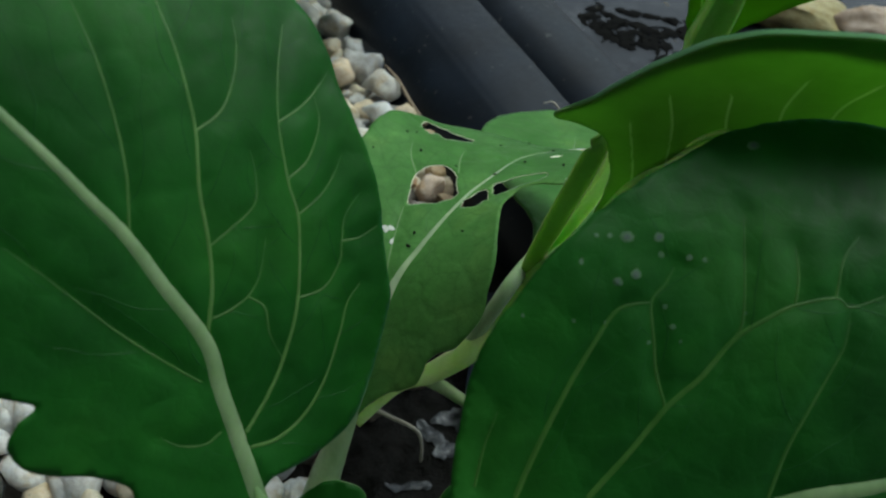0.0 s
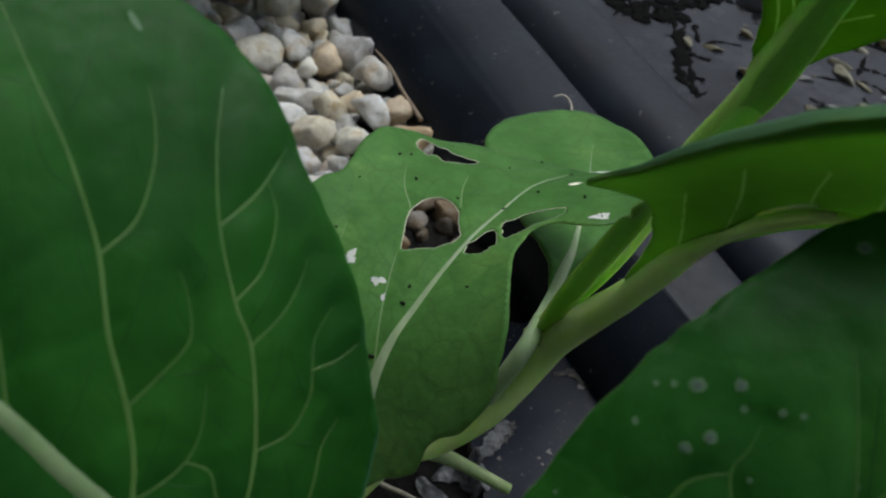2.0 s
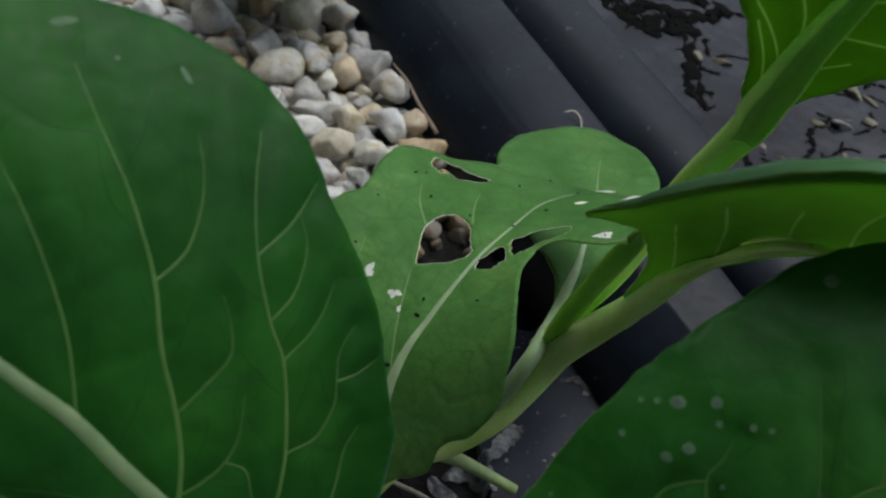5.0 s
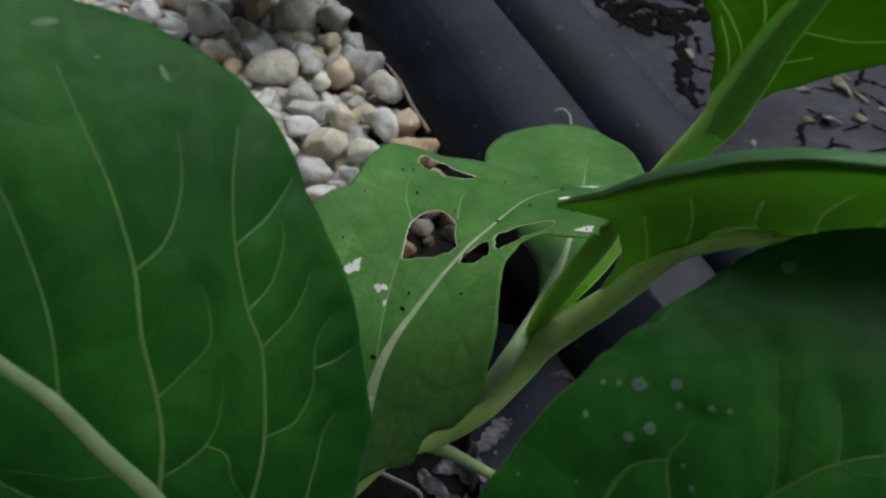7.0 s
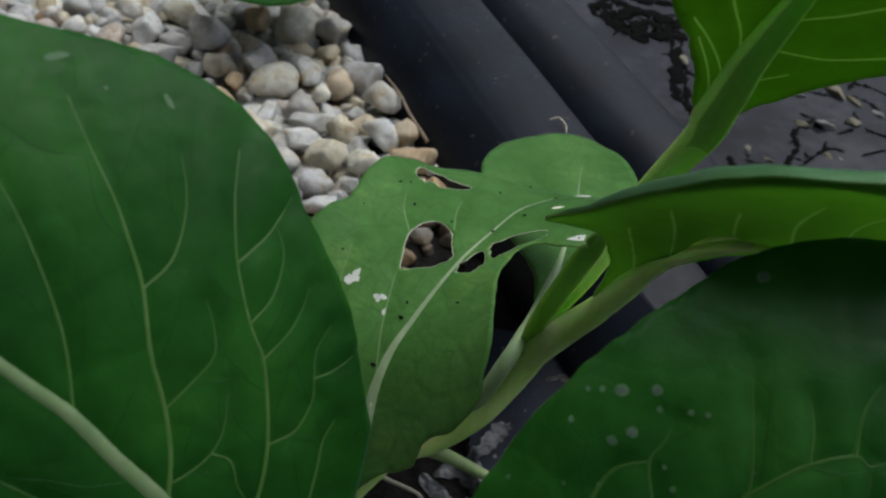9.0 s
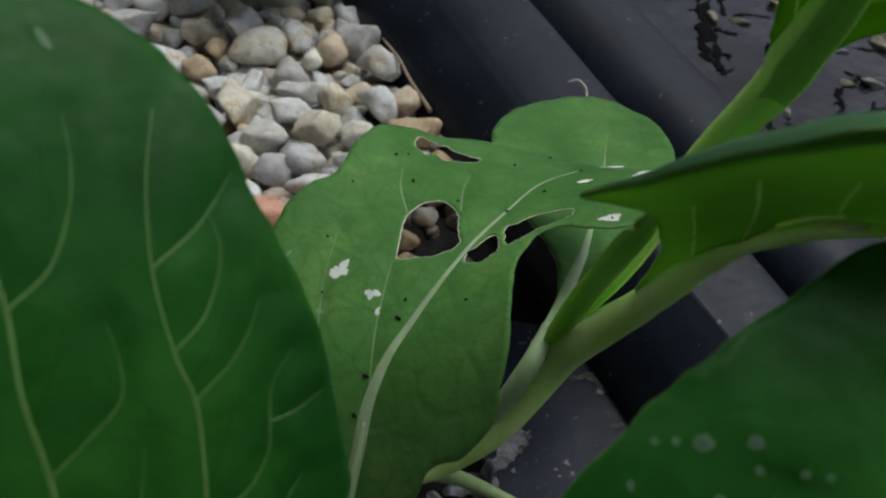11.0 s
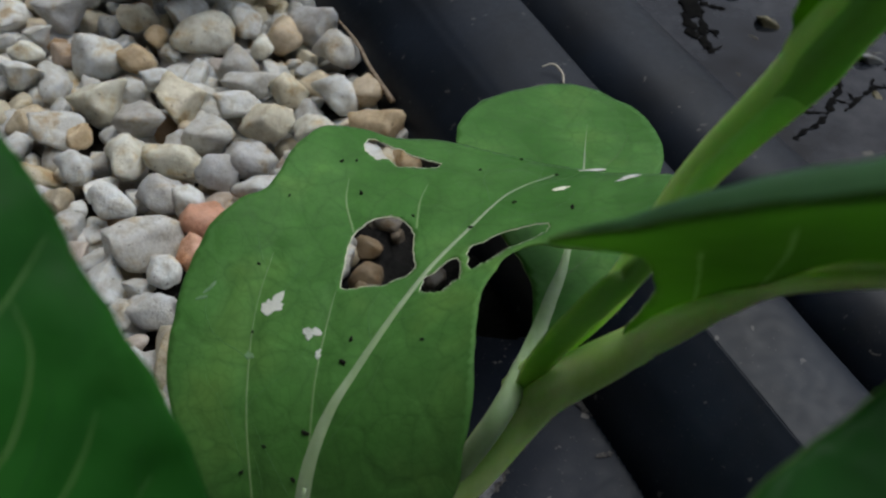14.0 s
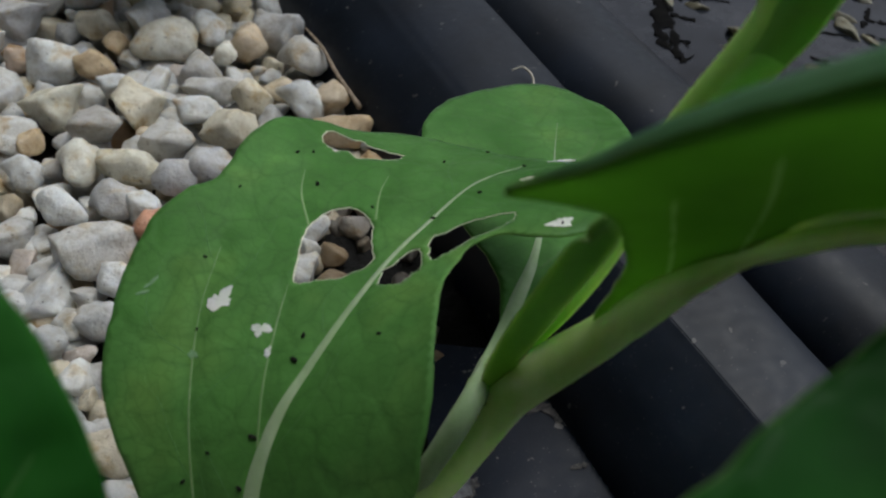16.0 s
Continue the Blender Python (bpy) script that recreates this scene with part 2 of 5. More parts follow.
def plastic_material(name, rough, dirt, low, high, spec=0.5, relief=0.07):
    """Weathered black polyethylene: satin, scuffed, dusty in specks."""
    m, nt, b = material(name, rough, spec)
    vec = coords(nt)
    n1 = noise_tex(nt, vec, 38.0, 5.0, 0.6)
    n2 = noise_tex(nt, vec, 420.0, 4.0, 0.65)
    n3 = noise_tex(nt, vec, 1400.0, 2.0, 0.6)
    base = ramp(nt, n1, [(0.3, low), (0.7, high)])
    n4 = noise_tex(nt, vec, 330.0, 2.0, 0.5)
    dust = mix(nt, 1.0, ramp(nt, n3, [(0.68, (0, 0, 0)), (0.75, (dirt,) * 3)]), ramp(nt, n4, [(0.70, (0, 0, 0)), (0.74, (dirt * 1.8,) * 3)]), "ADD")
    film = ramp(nt, n2, [(0.5, (0, 0, 0)), (0.9, (dirt * 0.35,) * 3)])
    col = mix(nt, dust, mix(nt, film, base, (0.10, 0.10, 0.11)), (0.34, 0.32, 0.30))
    nt.links.new(col, b.inputs["Base Color"])
    if relief:
        nt.links.new(ramp(nt, n2, [(0.3, (rough - 0.06,) * 3), (0.75, (rough + 0.14,) * 3)]), b.inputs["Roughness"])
        bump(nt, b, mix(nt, 0.4, n2, n3), relief, 0.0006)
    return m


PIPE = plastic_material("black_pipe_plastic", 0.44, 0.11, (0.0034, 0.0054, 0.0094), (0.0090, 0.0142, 0.0250), 0.22)
FILM = plastic_material("black_film_plastic", 0.45, 0.25, (0.004, 0.007, 0.014), (0.009, 0.014, 0.027), 0.16)
# the wide tone range stands in for reflections in the puddle
FILM_WET = plastic_material("wet_film_plastic", 0.4, 0.0, (0.002, 0.0025, 0.004), (0.017, 0.020, 0.028), 0.15, 0.0)

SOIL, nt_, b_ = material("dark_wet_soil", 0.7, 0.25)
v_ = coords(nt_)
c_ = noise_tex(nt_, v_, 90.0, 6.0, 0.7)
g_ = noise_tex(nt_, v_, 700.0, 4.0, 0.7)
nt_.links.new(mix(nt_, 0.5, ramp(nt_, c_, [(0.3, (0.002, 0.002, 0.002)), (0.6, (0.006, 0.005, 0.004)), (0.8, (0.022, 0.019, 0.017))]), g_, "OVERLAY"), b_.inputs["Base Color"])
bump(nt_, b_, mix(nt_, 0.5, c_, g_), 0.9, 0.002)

SAND, nt_, b_ = material("grey_grit", 0.85, 0.3)
v_ = coords(nt_)
g_ = noise_tex(nt_, v_, 500.0, 5.0, 0.7)
nt_.links.new(ramp(nt_, g_, [(0.3, (0.025, 0.021, 0.018)), (0.7, (0.085, 0.072, 0.060))]), b_.inputs["Base Color"])
bump(nt_, b_, g_, 0.8, 0.002)

# dark surface of the added walls that keep sky light off
SKY_BLOCK, nt_, b_ = material("sky_block_dark", 0.9, 0.2)
v_ = coords(nt_)
nt_.links.new(ramp(nt_, noise_tex(nt_, v_, 9.0, 6.0, 0.6), [(0.3, (0.05, 0.05, 0.045)), (0.7, (0.10, 0.095, 0.085))]), b_.inputs["Base Color"])

WATER, nt_, b_ = material("puddle_water", 0.07, 0.5)
b_.inputs["IOR"].default_value = 1.33
v_ = coords(nt_)
# broken sky and dark reflections, painted as grey mottling of the base colour
reflection_mottle = mix(nt_, 0.45, noise_tex(nt_, v_, 22.0, 4.0, 0.6), noise_tex(nt_, v_, 85.0, 4.0, 0.6))
nt_.links.new(ramp(nt_, reflection_mottle, [(0.36, (0.003, 0.004, 0.0055)), (0.50, (0.017, 0.020, 0.026)), (0.64, (0.042, 0.045, 0.052))]), b_.inputs["Base Color"])
bump(nt_, b_, noise_tex(nt_, v_, 60.0, 2.0), 0.14, 0.003)

# flat black that draws dark reflections, and some litter, on the water
DARK_STREAK, nt_, b_ = material("black_puddle_streak", 0.9, 0.05)
nt_.links.new(ramp(nt_, noise_tex(nt_, coords(nt_), 500.0), [(0.3, (0.002, 0.002, 0.003)), (0.7, (0.007, 0.007, 0.006))]), b_.inputs["Base Color"])

DRY, nt_, b_ = material("dry_stalk_brown", 0.7, 0.3)
v_ = coords(nt_)
nt_.links.new(ramp(nt_, noise_tex(nt_, v_, 600.0), [(0.3, (0.14, 0.10, 0.07)), (0.7, (0.34, 0.27, 0.20))]), b_.inputs["Base Color"])
THREAD, nt_, b_ = material("pale_fibre", 0.7, 0.3)
v_ = coords(nt_)
nt_.links.new(ramp(nt_, noise_tex(nt_, v_, 900.0), [(0.3, (0.36, 0.32, 0.26)), (0.7, (0.62, 0.58, 0.50))]), b_.inputs["Base Color"])
FRASS, nt_, b_ = material("black_droppings", 0.85, 0.1)
v_ = coords(nt_)
nt_.links.new(ramp(nt_, noise_tex(nt_, v_, 2500.0), [(0.3, (0.004, 0.006, 0.004)), (0.7, (0.020, 0.024, 0.014))]), b_.inputs["Base Color"])


# ---------- mesh helpers ----------
def mesh_object(name, verts, faces, mat, parent=None, smooth=True, mats=None, index=None):
    me = bpy.data.meshes.new(name)
    me.from_pydata([tuple(v) for v in verts], [], [tuple(f) for f in faces])
    for m in mats or [mat]:
        me.materials.append(m)
    if index is not None:
        me.polygons.foreach_set("material_index", index)
    me.polygons.foreach_set("use_smooth", [smooth] * len(me.polygons))
    me.update()
    ob = new(name, me)
    if parent is not None:
        ob.parent = parent
    return ob


def spline(points, per=8, closed=False):
    """Catmull-Rom through points of any dimension."""
    p = np.array(points, float)
    n = len(p)
    out = []
    for i in range(n if closed else n - 1):
        if closed:
            a, b, c, d = p[(i - 1) % n], p[i], p[(i + 1) % n], p[(i + 2) % n]
        else:
            b, c = p[i], p[i + 1]
            a = p[i - 1] if i else 2 * b - c
            d = p[i + 2] if i + 2 < n else 2 * c - b
        for k in range(per):
            t = k / per
            out.append(0.5 * (2 * b + (c - a) * t + (2 * a - 5 * b + 4 * c - d) * t * t + (3 * b - a - 3 * c + d) * t ** 3))
    if not closed:
        out.append(p[-1])
    return np.array(out)


def tube(name, path, radii, mat, parent=None, sides=8, flat=1.0, up=None, closed=False, label=""):
    """A tapered stalk along a path of 3D points; flat < 1 squeezes it along the direction up."""
    path = np.array(path, float)
    n = len(path)
    r = np.interp(np.linspace(0, 1, n), np.linspace(0, 1, len(radii)), radii)
    verts, faces = [], []
    for i in range(n):
        if closed:
            tan = path[(i + 1) % n] - path[i - 1]
        else:
            tan = path[min(i + 1, n - 1)] - path[max(i - 1, 0)]
        tan = tan / (np.linalg.norm(tan) + 1e-12)
        ref = np.array((0.0, 0.0, 1.0)) if up is None else np.array(up[i] if np.ndim(up) > 1 else up, float)
        side = np.cross(tan, ref)
        side /= np.linalg.norm(side) + 1e-12
        nor = np.cross(side, tan)
        for k in range(sides):
            a = 2 * math.pi * k / sides
            verts.append(path[i] + r[i] * (math.cos(a) * side + flat * math.sin(a) * nor))
    for i in range(n if closed else n - 1):
        j = (i + 1) % n
        for k in range(sides):
            l = (k + 1) % sides
            faces.append((i * sides + k, i * sides + l, j * sides + l, j * sides + k))
    if not closed:
        faces.append(tuple(range(sides))[::-1])
        faces.append(tuple((n - 1) * sides + k for k in range(sides)))
    ob = mesh_object(name, verts, faces, mat, parent)
    if label:
        tagged(ob, label)
    return ob


def inside(poly, q):
    """Which of the 2D points q lie in the polygon."""
    x, y = q[:, 0], q[:, 1]
    res = np.zeros(len(q), bool)
    j = len(poly) - 1
    for i in range(len(poly)):
        xi, yi, xj, yj = poly[i][0], poly[i][1], poly[j][0], poly[j][1]
        cut = (yi > y) != (yj > y)
        res ^= cut & (x < (xj - xi) * (y - yi) / (yj - yi + 1e-15) + xi)
        j = i
    return res


def seg_dist(q, line):
    """Distance of the points q from a 2D polyline."""
    best = np.full(len(q), 1e9)
    for a, b in zip(line[:-1], line[1:]):
        ab = b - a
        t = np.clip(((q - a) @ ab) / (ab @ ab + 1e-12), 0, 1)
        best = np.minimum(best, np.linalg.norm(q - (a + t[:, None] * ab), axis=1))
    return best


class Leaf:
    """A leaf blade on a bent sheet. origin, u, v: the sheet's frame in metres; outline, holes, midrib and veins: millimetres on it."""

    def __init__(self, plant, label, origin, u, v, bend, outline, midrib, rib_radii, veins, mat, vein_mat, rib_mat, holes=(),
                 step=1.0, ripple=0.5, quilt=0.35, wave=0.25, thick=0.32, vein_radius=0.32, seed=0.0, jitter=0.34, face=1.0, veinlets=0.0, droop=None, fold=0.0):
        self.o = np.array(origin, float)
        self.u = np.array(u, float) / np.linalg.norm(u)
        v = np.array(v, float)
        v = v - self.u * (v @ self.u)
        self.v = v / np.linalg.norm(v)
        self.n = np.cross(self.u, self.v)
        self.bend, self.droop, self.fold, self.ripple, self.quilt, self.seed = bend, droop, fold, ripple, quilt, seed
        self.lines = [spline(midrib, 8)] + [spline(w, 6) for w in veins]
        self.out = spline(outline, 8, True)
        for i, p in enumerate(self.out):     # a slightly uneven margin
            self.out[i] = p + wave * np.array([noise.noise((p[0] * 0.35, p[1] * 0.35, seed)), noise.noise((p[0] * 0.35, p[1] * 0.35, seed + 9.0))])
        self.edge = np.vstack([self.out, self.out[:1]])
        self.holes = [spline(h, 5, True) for h in holes]
        for h in self.holes:
            for i, p in enumerate(h):
                h[i] = p + jitter * np.array([noise.noise((p[0] * 2.1, p[1] * 2.1, seed)), noise.noise((p[0] * 2.1, p[1] * 2.1, seed + 5.0))])
        rng = np.random.default_rng(int(seed * 10) + 3)
        lo, hi = self.out.min(0), self.out.max(0)
        gx, gy = np.meshgrid(np.arange(lo[0], hi[0], step), np.arange(lo[1], hi[1], step * 0.87))
        gx[1::2] += step / 2
        grid = np.column_stack([gx.ravel(), gy.ravel()]) + rng.normal(0, 0.06 * step, (gx.size, 2))
        keep = inside(self.out, grid) & (seg_dist(grid, self.edge) > 0.45 * step)
        for h in self.holes:
            ring = np.vstack([h, h[:1]])
            keep &= ~inside(h, grid) & (seg_dist(grid, ring) > 0.3 * step)
        for w in self.lines:
            keep &= seg_dist(grid, w) > 0.60 * step
        rows = [w[:-1] + (w[1:] - w[:-1]) * t for w in self.lines for t in (0.0, 0.5)]
        for w in self.lines:      # two rows of points beside each vein
            d = w[1:] - w[:-1]
            d = np.column_stack([-d[:, 1], d[:, 0]]) / (np.linalg.norm(d, axis=1)[:, None] + 1e-9)
            rows += [w[:-1] + (w[1:] - w[:-1]) * t + d * o for t in (0.0, 0.5) for o in (-0.6 * vein_radius, 0.6 * vein_radius)]
        along = np.vstack(rows)
        fit_in = inside(self.out, along) & (seg_dist(along, self.edge) > 0.4)
        for h in self.holes:
            fit_in &= ~inside(h, along) & (seg_dist(along, np.vstack([h, h[:1]])) > 0.3)
        along = along[fit_in]
        pts, edges = [], []
        for ring in [self.out] + self.holes:
            k = len(pts)
            pts += [tuple(p) for p in ring]
            edges += [(k + i, k + (i + 1) % len(ring)) for i in range(len(ring))]
        pts += [tuple(p) for p in grid[keep]] + [tuple(p) for p in along]
        res = geometry.delaunay_2d_cdt([Vector(p) for p in pts], edges, [], 0, 1e-3)
        q = np.array([tuple(p) for p in res[0]])
        tris = np.array([f for f in res[2] if len(f) == 3])
        mid = q[tris].mean(axis=1)
        ok = inside(self.out, mid)
        for h in self.holes:
            ok &= ~inside(h, mid)
        tris = tris[ok]
        a, b, c = q[tris[:, 0]], q[tris[:, 1]], q[tris[:, 2]]
        area = (b[:, 0] - a[:, 0]) * (c[:, 1] - a[:, 1]) - (b[:, 1] - a[:, 1]) * (c[:, 0] - a[:, 0])
        tris[area < 0] = tris[area < 0][:, ::-1]
        top = self.place(q, thick / 2)
        low = self.place(q, -thick / 2)
        n = len(q)
        count = {}
        for t in tris:
            for i in range(3):
                e = (int(t[i]), int(t[(i + 1) % 3]))
                count[e] = count.get(e, 0) + 1
        sides = [(i, j) for i, j in count if (j, i) not in count]
        faces = [tuple(int(i) for i in t) for t in tris] + [tuple(int(i) + n for i in t[::-1]) for t in tris] + [(j, i, i + n, j + n) for i, j in sides]
        thin = (np.min([seg_dist(q[tris].mean(axis=1), w) for w in self.lines], axis=0) < 0.48 * vein_radius) & (mat in (LEAF_UNDER, LEAF_TALL))
        index = [2 if k else 0 for k in thin] * 2 + [1] * len(sides)      # a vein lets more light through than the blade
        self.ob = mesh_object("leaf", np.vstack([top, low]), faces, mat, plant, mats=[mat, MARGIN, vein_mat], index=index)
        tagged(self.ob, label)
        if mat in (LEAF_UNDER, LEAF_TALL):
            tube("midrib", self.place(self.lines[0], 0.05 * face), [r / 1000 for r in rib_radii], rib_mat, self.ob, 12, 0.6, np.array([self.n] * len(self.lines[0])), label="pale raised midrib")
        else:
            tagged(self.ridge("midrib", [(self.lines[0], rib_radii)], 0.34, rib_mat, face), "pale raised midrib")
        for w in self.lines[1:]:
            size = vein_radius * (1.0 if len(w) > 36 else 0.55) * (0.4 if mat in (LEAF_UNDER, LEAF_TALL) else 1.0)
            self.ridge("vein", [(w, [size, size * 0.85, size * 0.6, size * 0.25])], 0.22, vein_mat, face)
        if veinlets:
            self.veinlets(veinlets, VEINLET if mat is LEAF_FRONT else VEINLET_MID if mat is LEAF_EATEN else vein_mat, face)

    def veinlets(self, radius, mat, face):
        """The fine side veins, which leave the veins alternately and fork towards the margin."""
        rng = random.Random(int(self.seed * 7) + 1)
        runs = []
        dense = np.vstack([w[:-1] + (w[1:] - w[:-1]) * t for w in self.lines for t in (0.0, 0.33, 0.67)])
        rings = [self.out] + self.holes
        edge = np.vstack(rings)
        laid = []

        def within(q):
            hit = []
            for r in rings:
                a, b = r, np.roll(r, 1, axis=0)
                cut = (a[:, 1] > q[1]) != (b[:, 1] > q[1])
                x = (b[:, 0] - a[:, 0]) * (q[1] - a[:, 1]) / (b[:, 1] - a[:, 1] + 1e-15) + a[:, 0]
                hit.append(np.count_nonzero(cut & (q[0] < x)) % 2 == 1)
            return hit[0] and not any(hit[1:]) and np.min(np.linalg.norm(edge - q, axis=1)) > 0.5

        for w in self.lines:
            if len(w) < 20:
                continue
            seg = np.linalg.norm(np.diff(w, axis=0), axis=1)
            run, side = rng.uniform(1.0, 3.0), 1
            for i in range(2, len(w) - 1):
                run -= seg[i]
                if run > 0:
                    continue
                run, side = rng.uniform(3.6, 6.6), -side
                d = w[i] - w[i - 1]
                a = math.atan2(d[1], d[0]) + side * rng.uniform(0.6, 0.95)
                p, path = w[i].copy(), [w[i].copy()]
                for k in range(rng.randint(14, 34)):
                    a += rng.gauss(0, 0.11) - side * 0.035
                    p = p + 0.75 * np.array((math.cos(a), math.sin(a)))
                    if not within(p):
                        break
                    path.append(p.copy())
                    if k > 2 and (np.min(np.linalg.norm(dense - p, axis=1)) < 0.6 or (laid and np.min(np.linalg.norm(np.array(laid) - p, axis=1)) < 0.6)):
                        break
                if len(path) < 4:
                    continue
                laid += path
                runs.append((np.array(path), [radius, radius * 0.8, radius * 0.25]))
        if runs:
            tagged(self.ridge("veinlet_net", runs, 0.15, mat, face), "fine branching side veins", kind="stuff")

    def ridge(self, name, runs, rise, mat, face):
        """Low rounded ridges that grow out of the blade; runs: lines on the sheet and their half widths in millimetres."""
        verts, faces = [], []
        profile = ((-1.0, 0.0), (-0.62, 0.62), (0.0, 1.0), (0.62, 0.62), (1.0, 0.0))
        for line, radii in runs:
            n = len(line)
            r = np.interp(np.linspace(0, 1, n), np.linspace(0, 1, len(radii)), radii)
            d = np.gradient(line, axis=0)
            d /= np.linalg.norm(d, axis=1)[:, None] + 1e-9
            side = np.column_stack([-d[:, 1], d[:, 0]])
            rows = [self.place(line + side * (r * a)[:, None], (0.13 + (0.05 + rise * r) * h) * face) for a, h in profile]
            k = len(verts)
            verts += [rows[a][i] for i in range(n) for a in range(5)]
            faces += [(k + i * 5 + a, k + i * 5 + 5 + a, k + i * 5 + 6 + a, k + i * 5 + 1 + a) for i in range(n - 1) for a in range(4)]
        return mesh_object(name, verts, faces, mat, self.ob)

    def height(self, q):
        a, b = q[:, 0] / 1000, q[:, 1] / 1000
        h = 1000 * sum(k * a ** i * b ** j for (i, j), k in self.bend.items()) if self.bend else np.zeros(len(q))
        if self.droop:      # the foot of the blade hangs down towards its stalk
            h = h - self.droop[1] * np.maximum(0, self.droop[0] - q[:, 1]) ** 2
        if self.fold:       # the half beside the midrib's foot is folded up
            rib, w = self.lines[0], np.clip((4 - q[:, 1]) / 14, 0, 1)
            h = h + self.fold * np.maximum(0, q[:, 0] - np.interp(q[:, 1], rib[:, 1], rib[:, 0])) * w * w * (3 - 2 * w)
        near = np.min([seg_dist(q, w) for w in self.lines], axis=0)
        rim = np.exp(-seg_dist(q, self.edge) / 3.0)
        rip = np.array([noise.noise((x * 0.085, y * 0.085, self.seed)) + 0.45 * noise.noise((x * 0.22, y * 0.22, self.seed + 3)) for x, y in q])
        return h + self.quilt * (1 - np.exp(-(near / 1.6) ** 2)) + self.ripple * rip * (0.45 + 0.9 * rim)

    def place(self, q, lift=0.0):
        q = np.asarray(q, float)
        h = self.height(q) + np.asarray(lift, float)
        return self.o + (q[:, :1] * self.u + q[:, 1:2] * self.v + h[:, None] * self.n) / 1000

    def rims(self, which, radius=0.17):
        for h in which:
            r = spline(h, 1, True)
            tube("hole_rim", self.place(r, 0.05), [radius / 1000], RIM, self.ob, 5, 0.8, np.array([self.n] * len(r)), True, "dry cream rim round an eaten hole")

    def scar(self, at, size, mat, seed, label, stretch=1.0, turn=0.0, lift=0.0):
        """A thin papery patch, proud of the blade, with a torn outline."""
        rng = random.Random(seed)
        k = 44 if mat is SCAR else 22
        ring = []
        for i in range(k):
            a = 2 * math.pi * i / k
            r = size * ((0.62 + 0.55 * noise.noise((1.2 * math.cos(a), 1.2 * math.sin(a), seed * 3.7)) + 0.20 * noise.noise((4.0 * math.cos(a), 4.0 * math.sin(a), seed * 1.9)) + 0.10 * rng.random()) if mat not in (SCAR_DULL, SCAR_CORE) else (0.80 + 0.22 * rng.random()))
            x, y = r * math.cos(a) * stretch, r * math.sin(a)
            ring.append((at[0] + x * math.cos(turn) - y * math.sin(turn), at[1] + x * math.sin(turn) + y * math.cos(turn)))
        q = np.array([at] + ring)
        top, low = self.place(q, (0.21 if mat is SCAR_DULL else 0.26) + lift), self.place(q, 0.0)
        n = len(q)
        faces = [(0, 1 + i, 1 + (i + 1) % k) for i in range(k)] + [(1 + i, n + 1 + i, n + 1 + (i + 1) % k, 1 + (i + 1) % k) for i in range(k)]
        ob = mesh_object("scar", np.vstack([top, low]), faces, mat, self.ob, smooth=False)
        tagged(ob, label)


# ---------- ground ----------
AXIS = Vector((0.518, -0.855, 0)).normalized()       # the pipes' direction
SIDE = Vector((0.855, 0.518, 0)).normalized()        # across the pipes, away from the gravel


def sheet(name, x0, x1, y0, y1, step, height, mat, inside_of=None):
    nx, ny = int((x1 - x0) / step) + 1, int((y1 - y0) / step) + 1
    verts = [(x0 + i * step, y0 + j * step, height(x0 + i * step, y0 + j * step)) for j in range(ny) for i in range(nx)]
    faces = []
    for j in range(ny - 1):
        for i in range(nx - 1):
            x, y = x0 + (i + 0.5) * step, y0 + (j + 0.5) * step
            if inside_of is None or inside_of(x, y):
                faces.append((j * nx + i, j * nx + i + 1, (j + 1) * nx + i + 1, (j + 1) * nx + i))
    return mesh_object(name, verts, faces, mat)


def far_ground():
    rings = [0.0, 0.5, 2.0, 8.0, 30.0, 120.0]
    verts, faces, k = [(0, 0, -0.022)], [], 24
    for r in rings[1:]:
        verts += [(r * math.cos(2 * math.pi * i / k), r * math.sin(2 * math.pi * i / k), -0.022) for i in range(k)]
    faces += [(0, 1 + i, 1 + (i + 1) % k) for i in range(k)]
    for s in range(len(rings) - 2):
        a, b = 1 + s * k, 1 + (s + 1) * k
        faces += [(a + i, b + i, b + (i + 1) % k, a + (i + 1) % k) for i in range(k)]
    return mesh_object("ground", verts, faces, SAND, smooth=False)


tagged(far_ground(), "grey grit ground spreading under the gravel bed", "ground", kind="structure")


def wall(name, x0, x1, y0, y1, top):
    """A plain wall added out of sight to block sky light, slightly uneven."""
    bm = bmesh.new()
    bmesh.ops.create_cube(bm, size=1.0)
    for v in bm.verts:
        v.co = ((x0 + x1) / 2 + v.co.x * (x1 - x0), (y0 + y1) / 2 + v.co.y * (y1 - y0), (top - 0.022) / 2 + v.co.z * (top + 0.022))
    bmesh.ops.bevel(bm, geom=bm.edges[:], offset=0.01, segments=2, affect="EDGES")
    me = bpy.data.meshes.new(name)
    bm.to_mesh(me), bm.free()
    me.materials.append(SKY_BLOCK)
    return tagged(new(name, me), "plain dark wall, unseen, added to block sky light", "wall", kind="structure")


# added out of view so that faces turned west and south stay darker
wall("sky_block_west", -0.9, -0.7, -0.445, 2.6, 2.6)
wall("sky_block_south", -0.9, 0.40, -0.65, -0.45, 2.2)


def across(x, y):
    return x * SIDE.x + y * SIDE.y


def in_soil(x, y, grow=0.0):
    """The bare patch round the plant's root."""
    return ((x - 0.018) / (0.048 + grow)) ** 2 + ((y - 0.010) / (0.080 + grow)) ** 2 < 1.0 + 0.35 * noise.noise((x * 45, y * 45, 2.0))


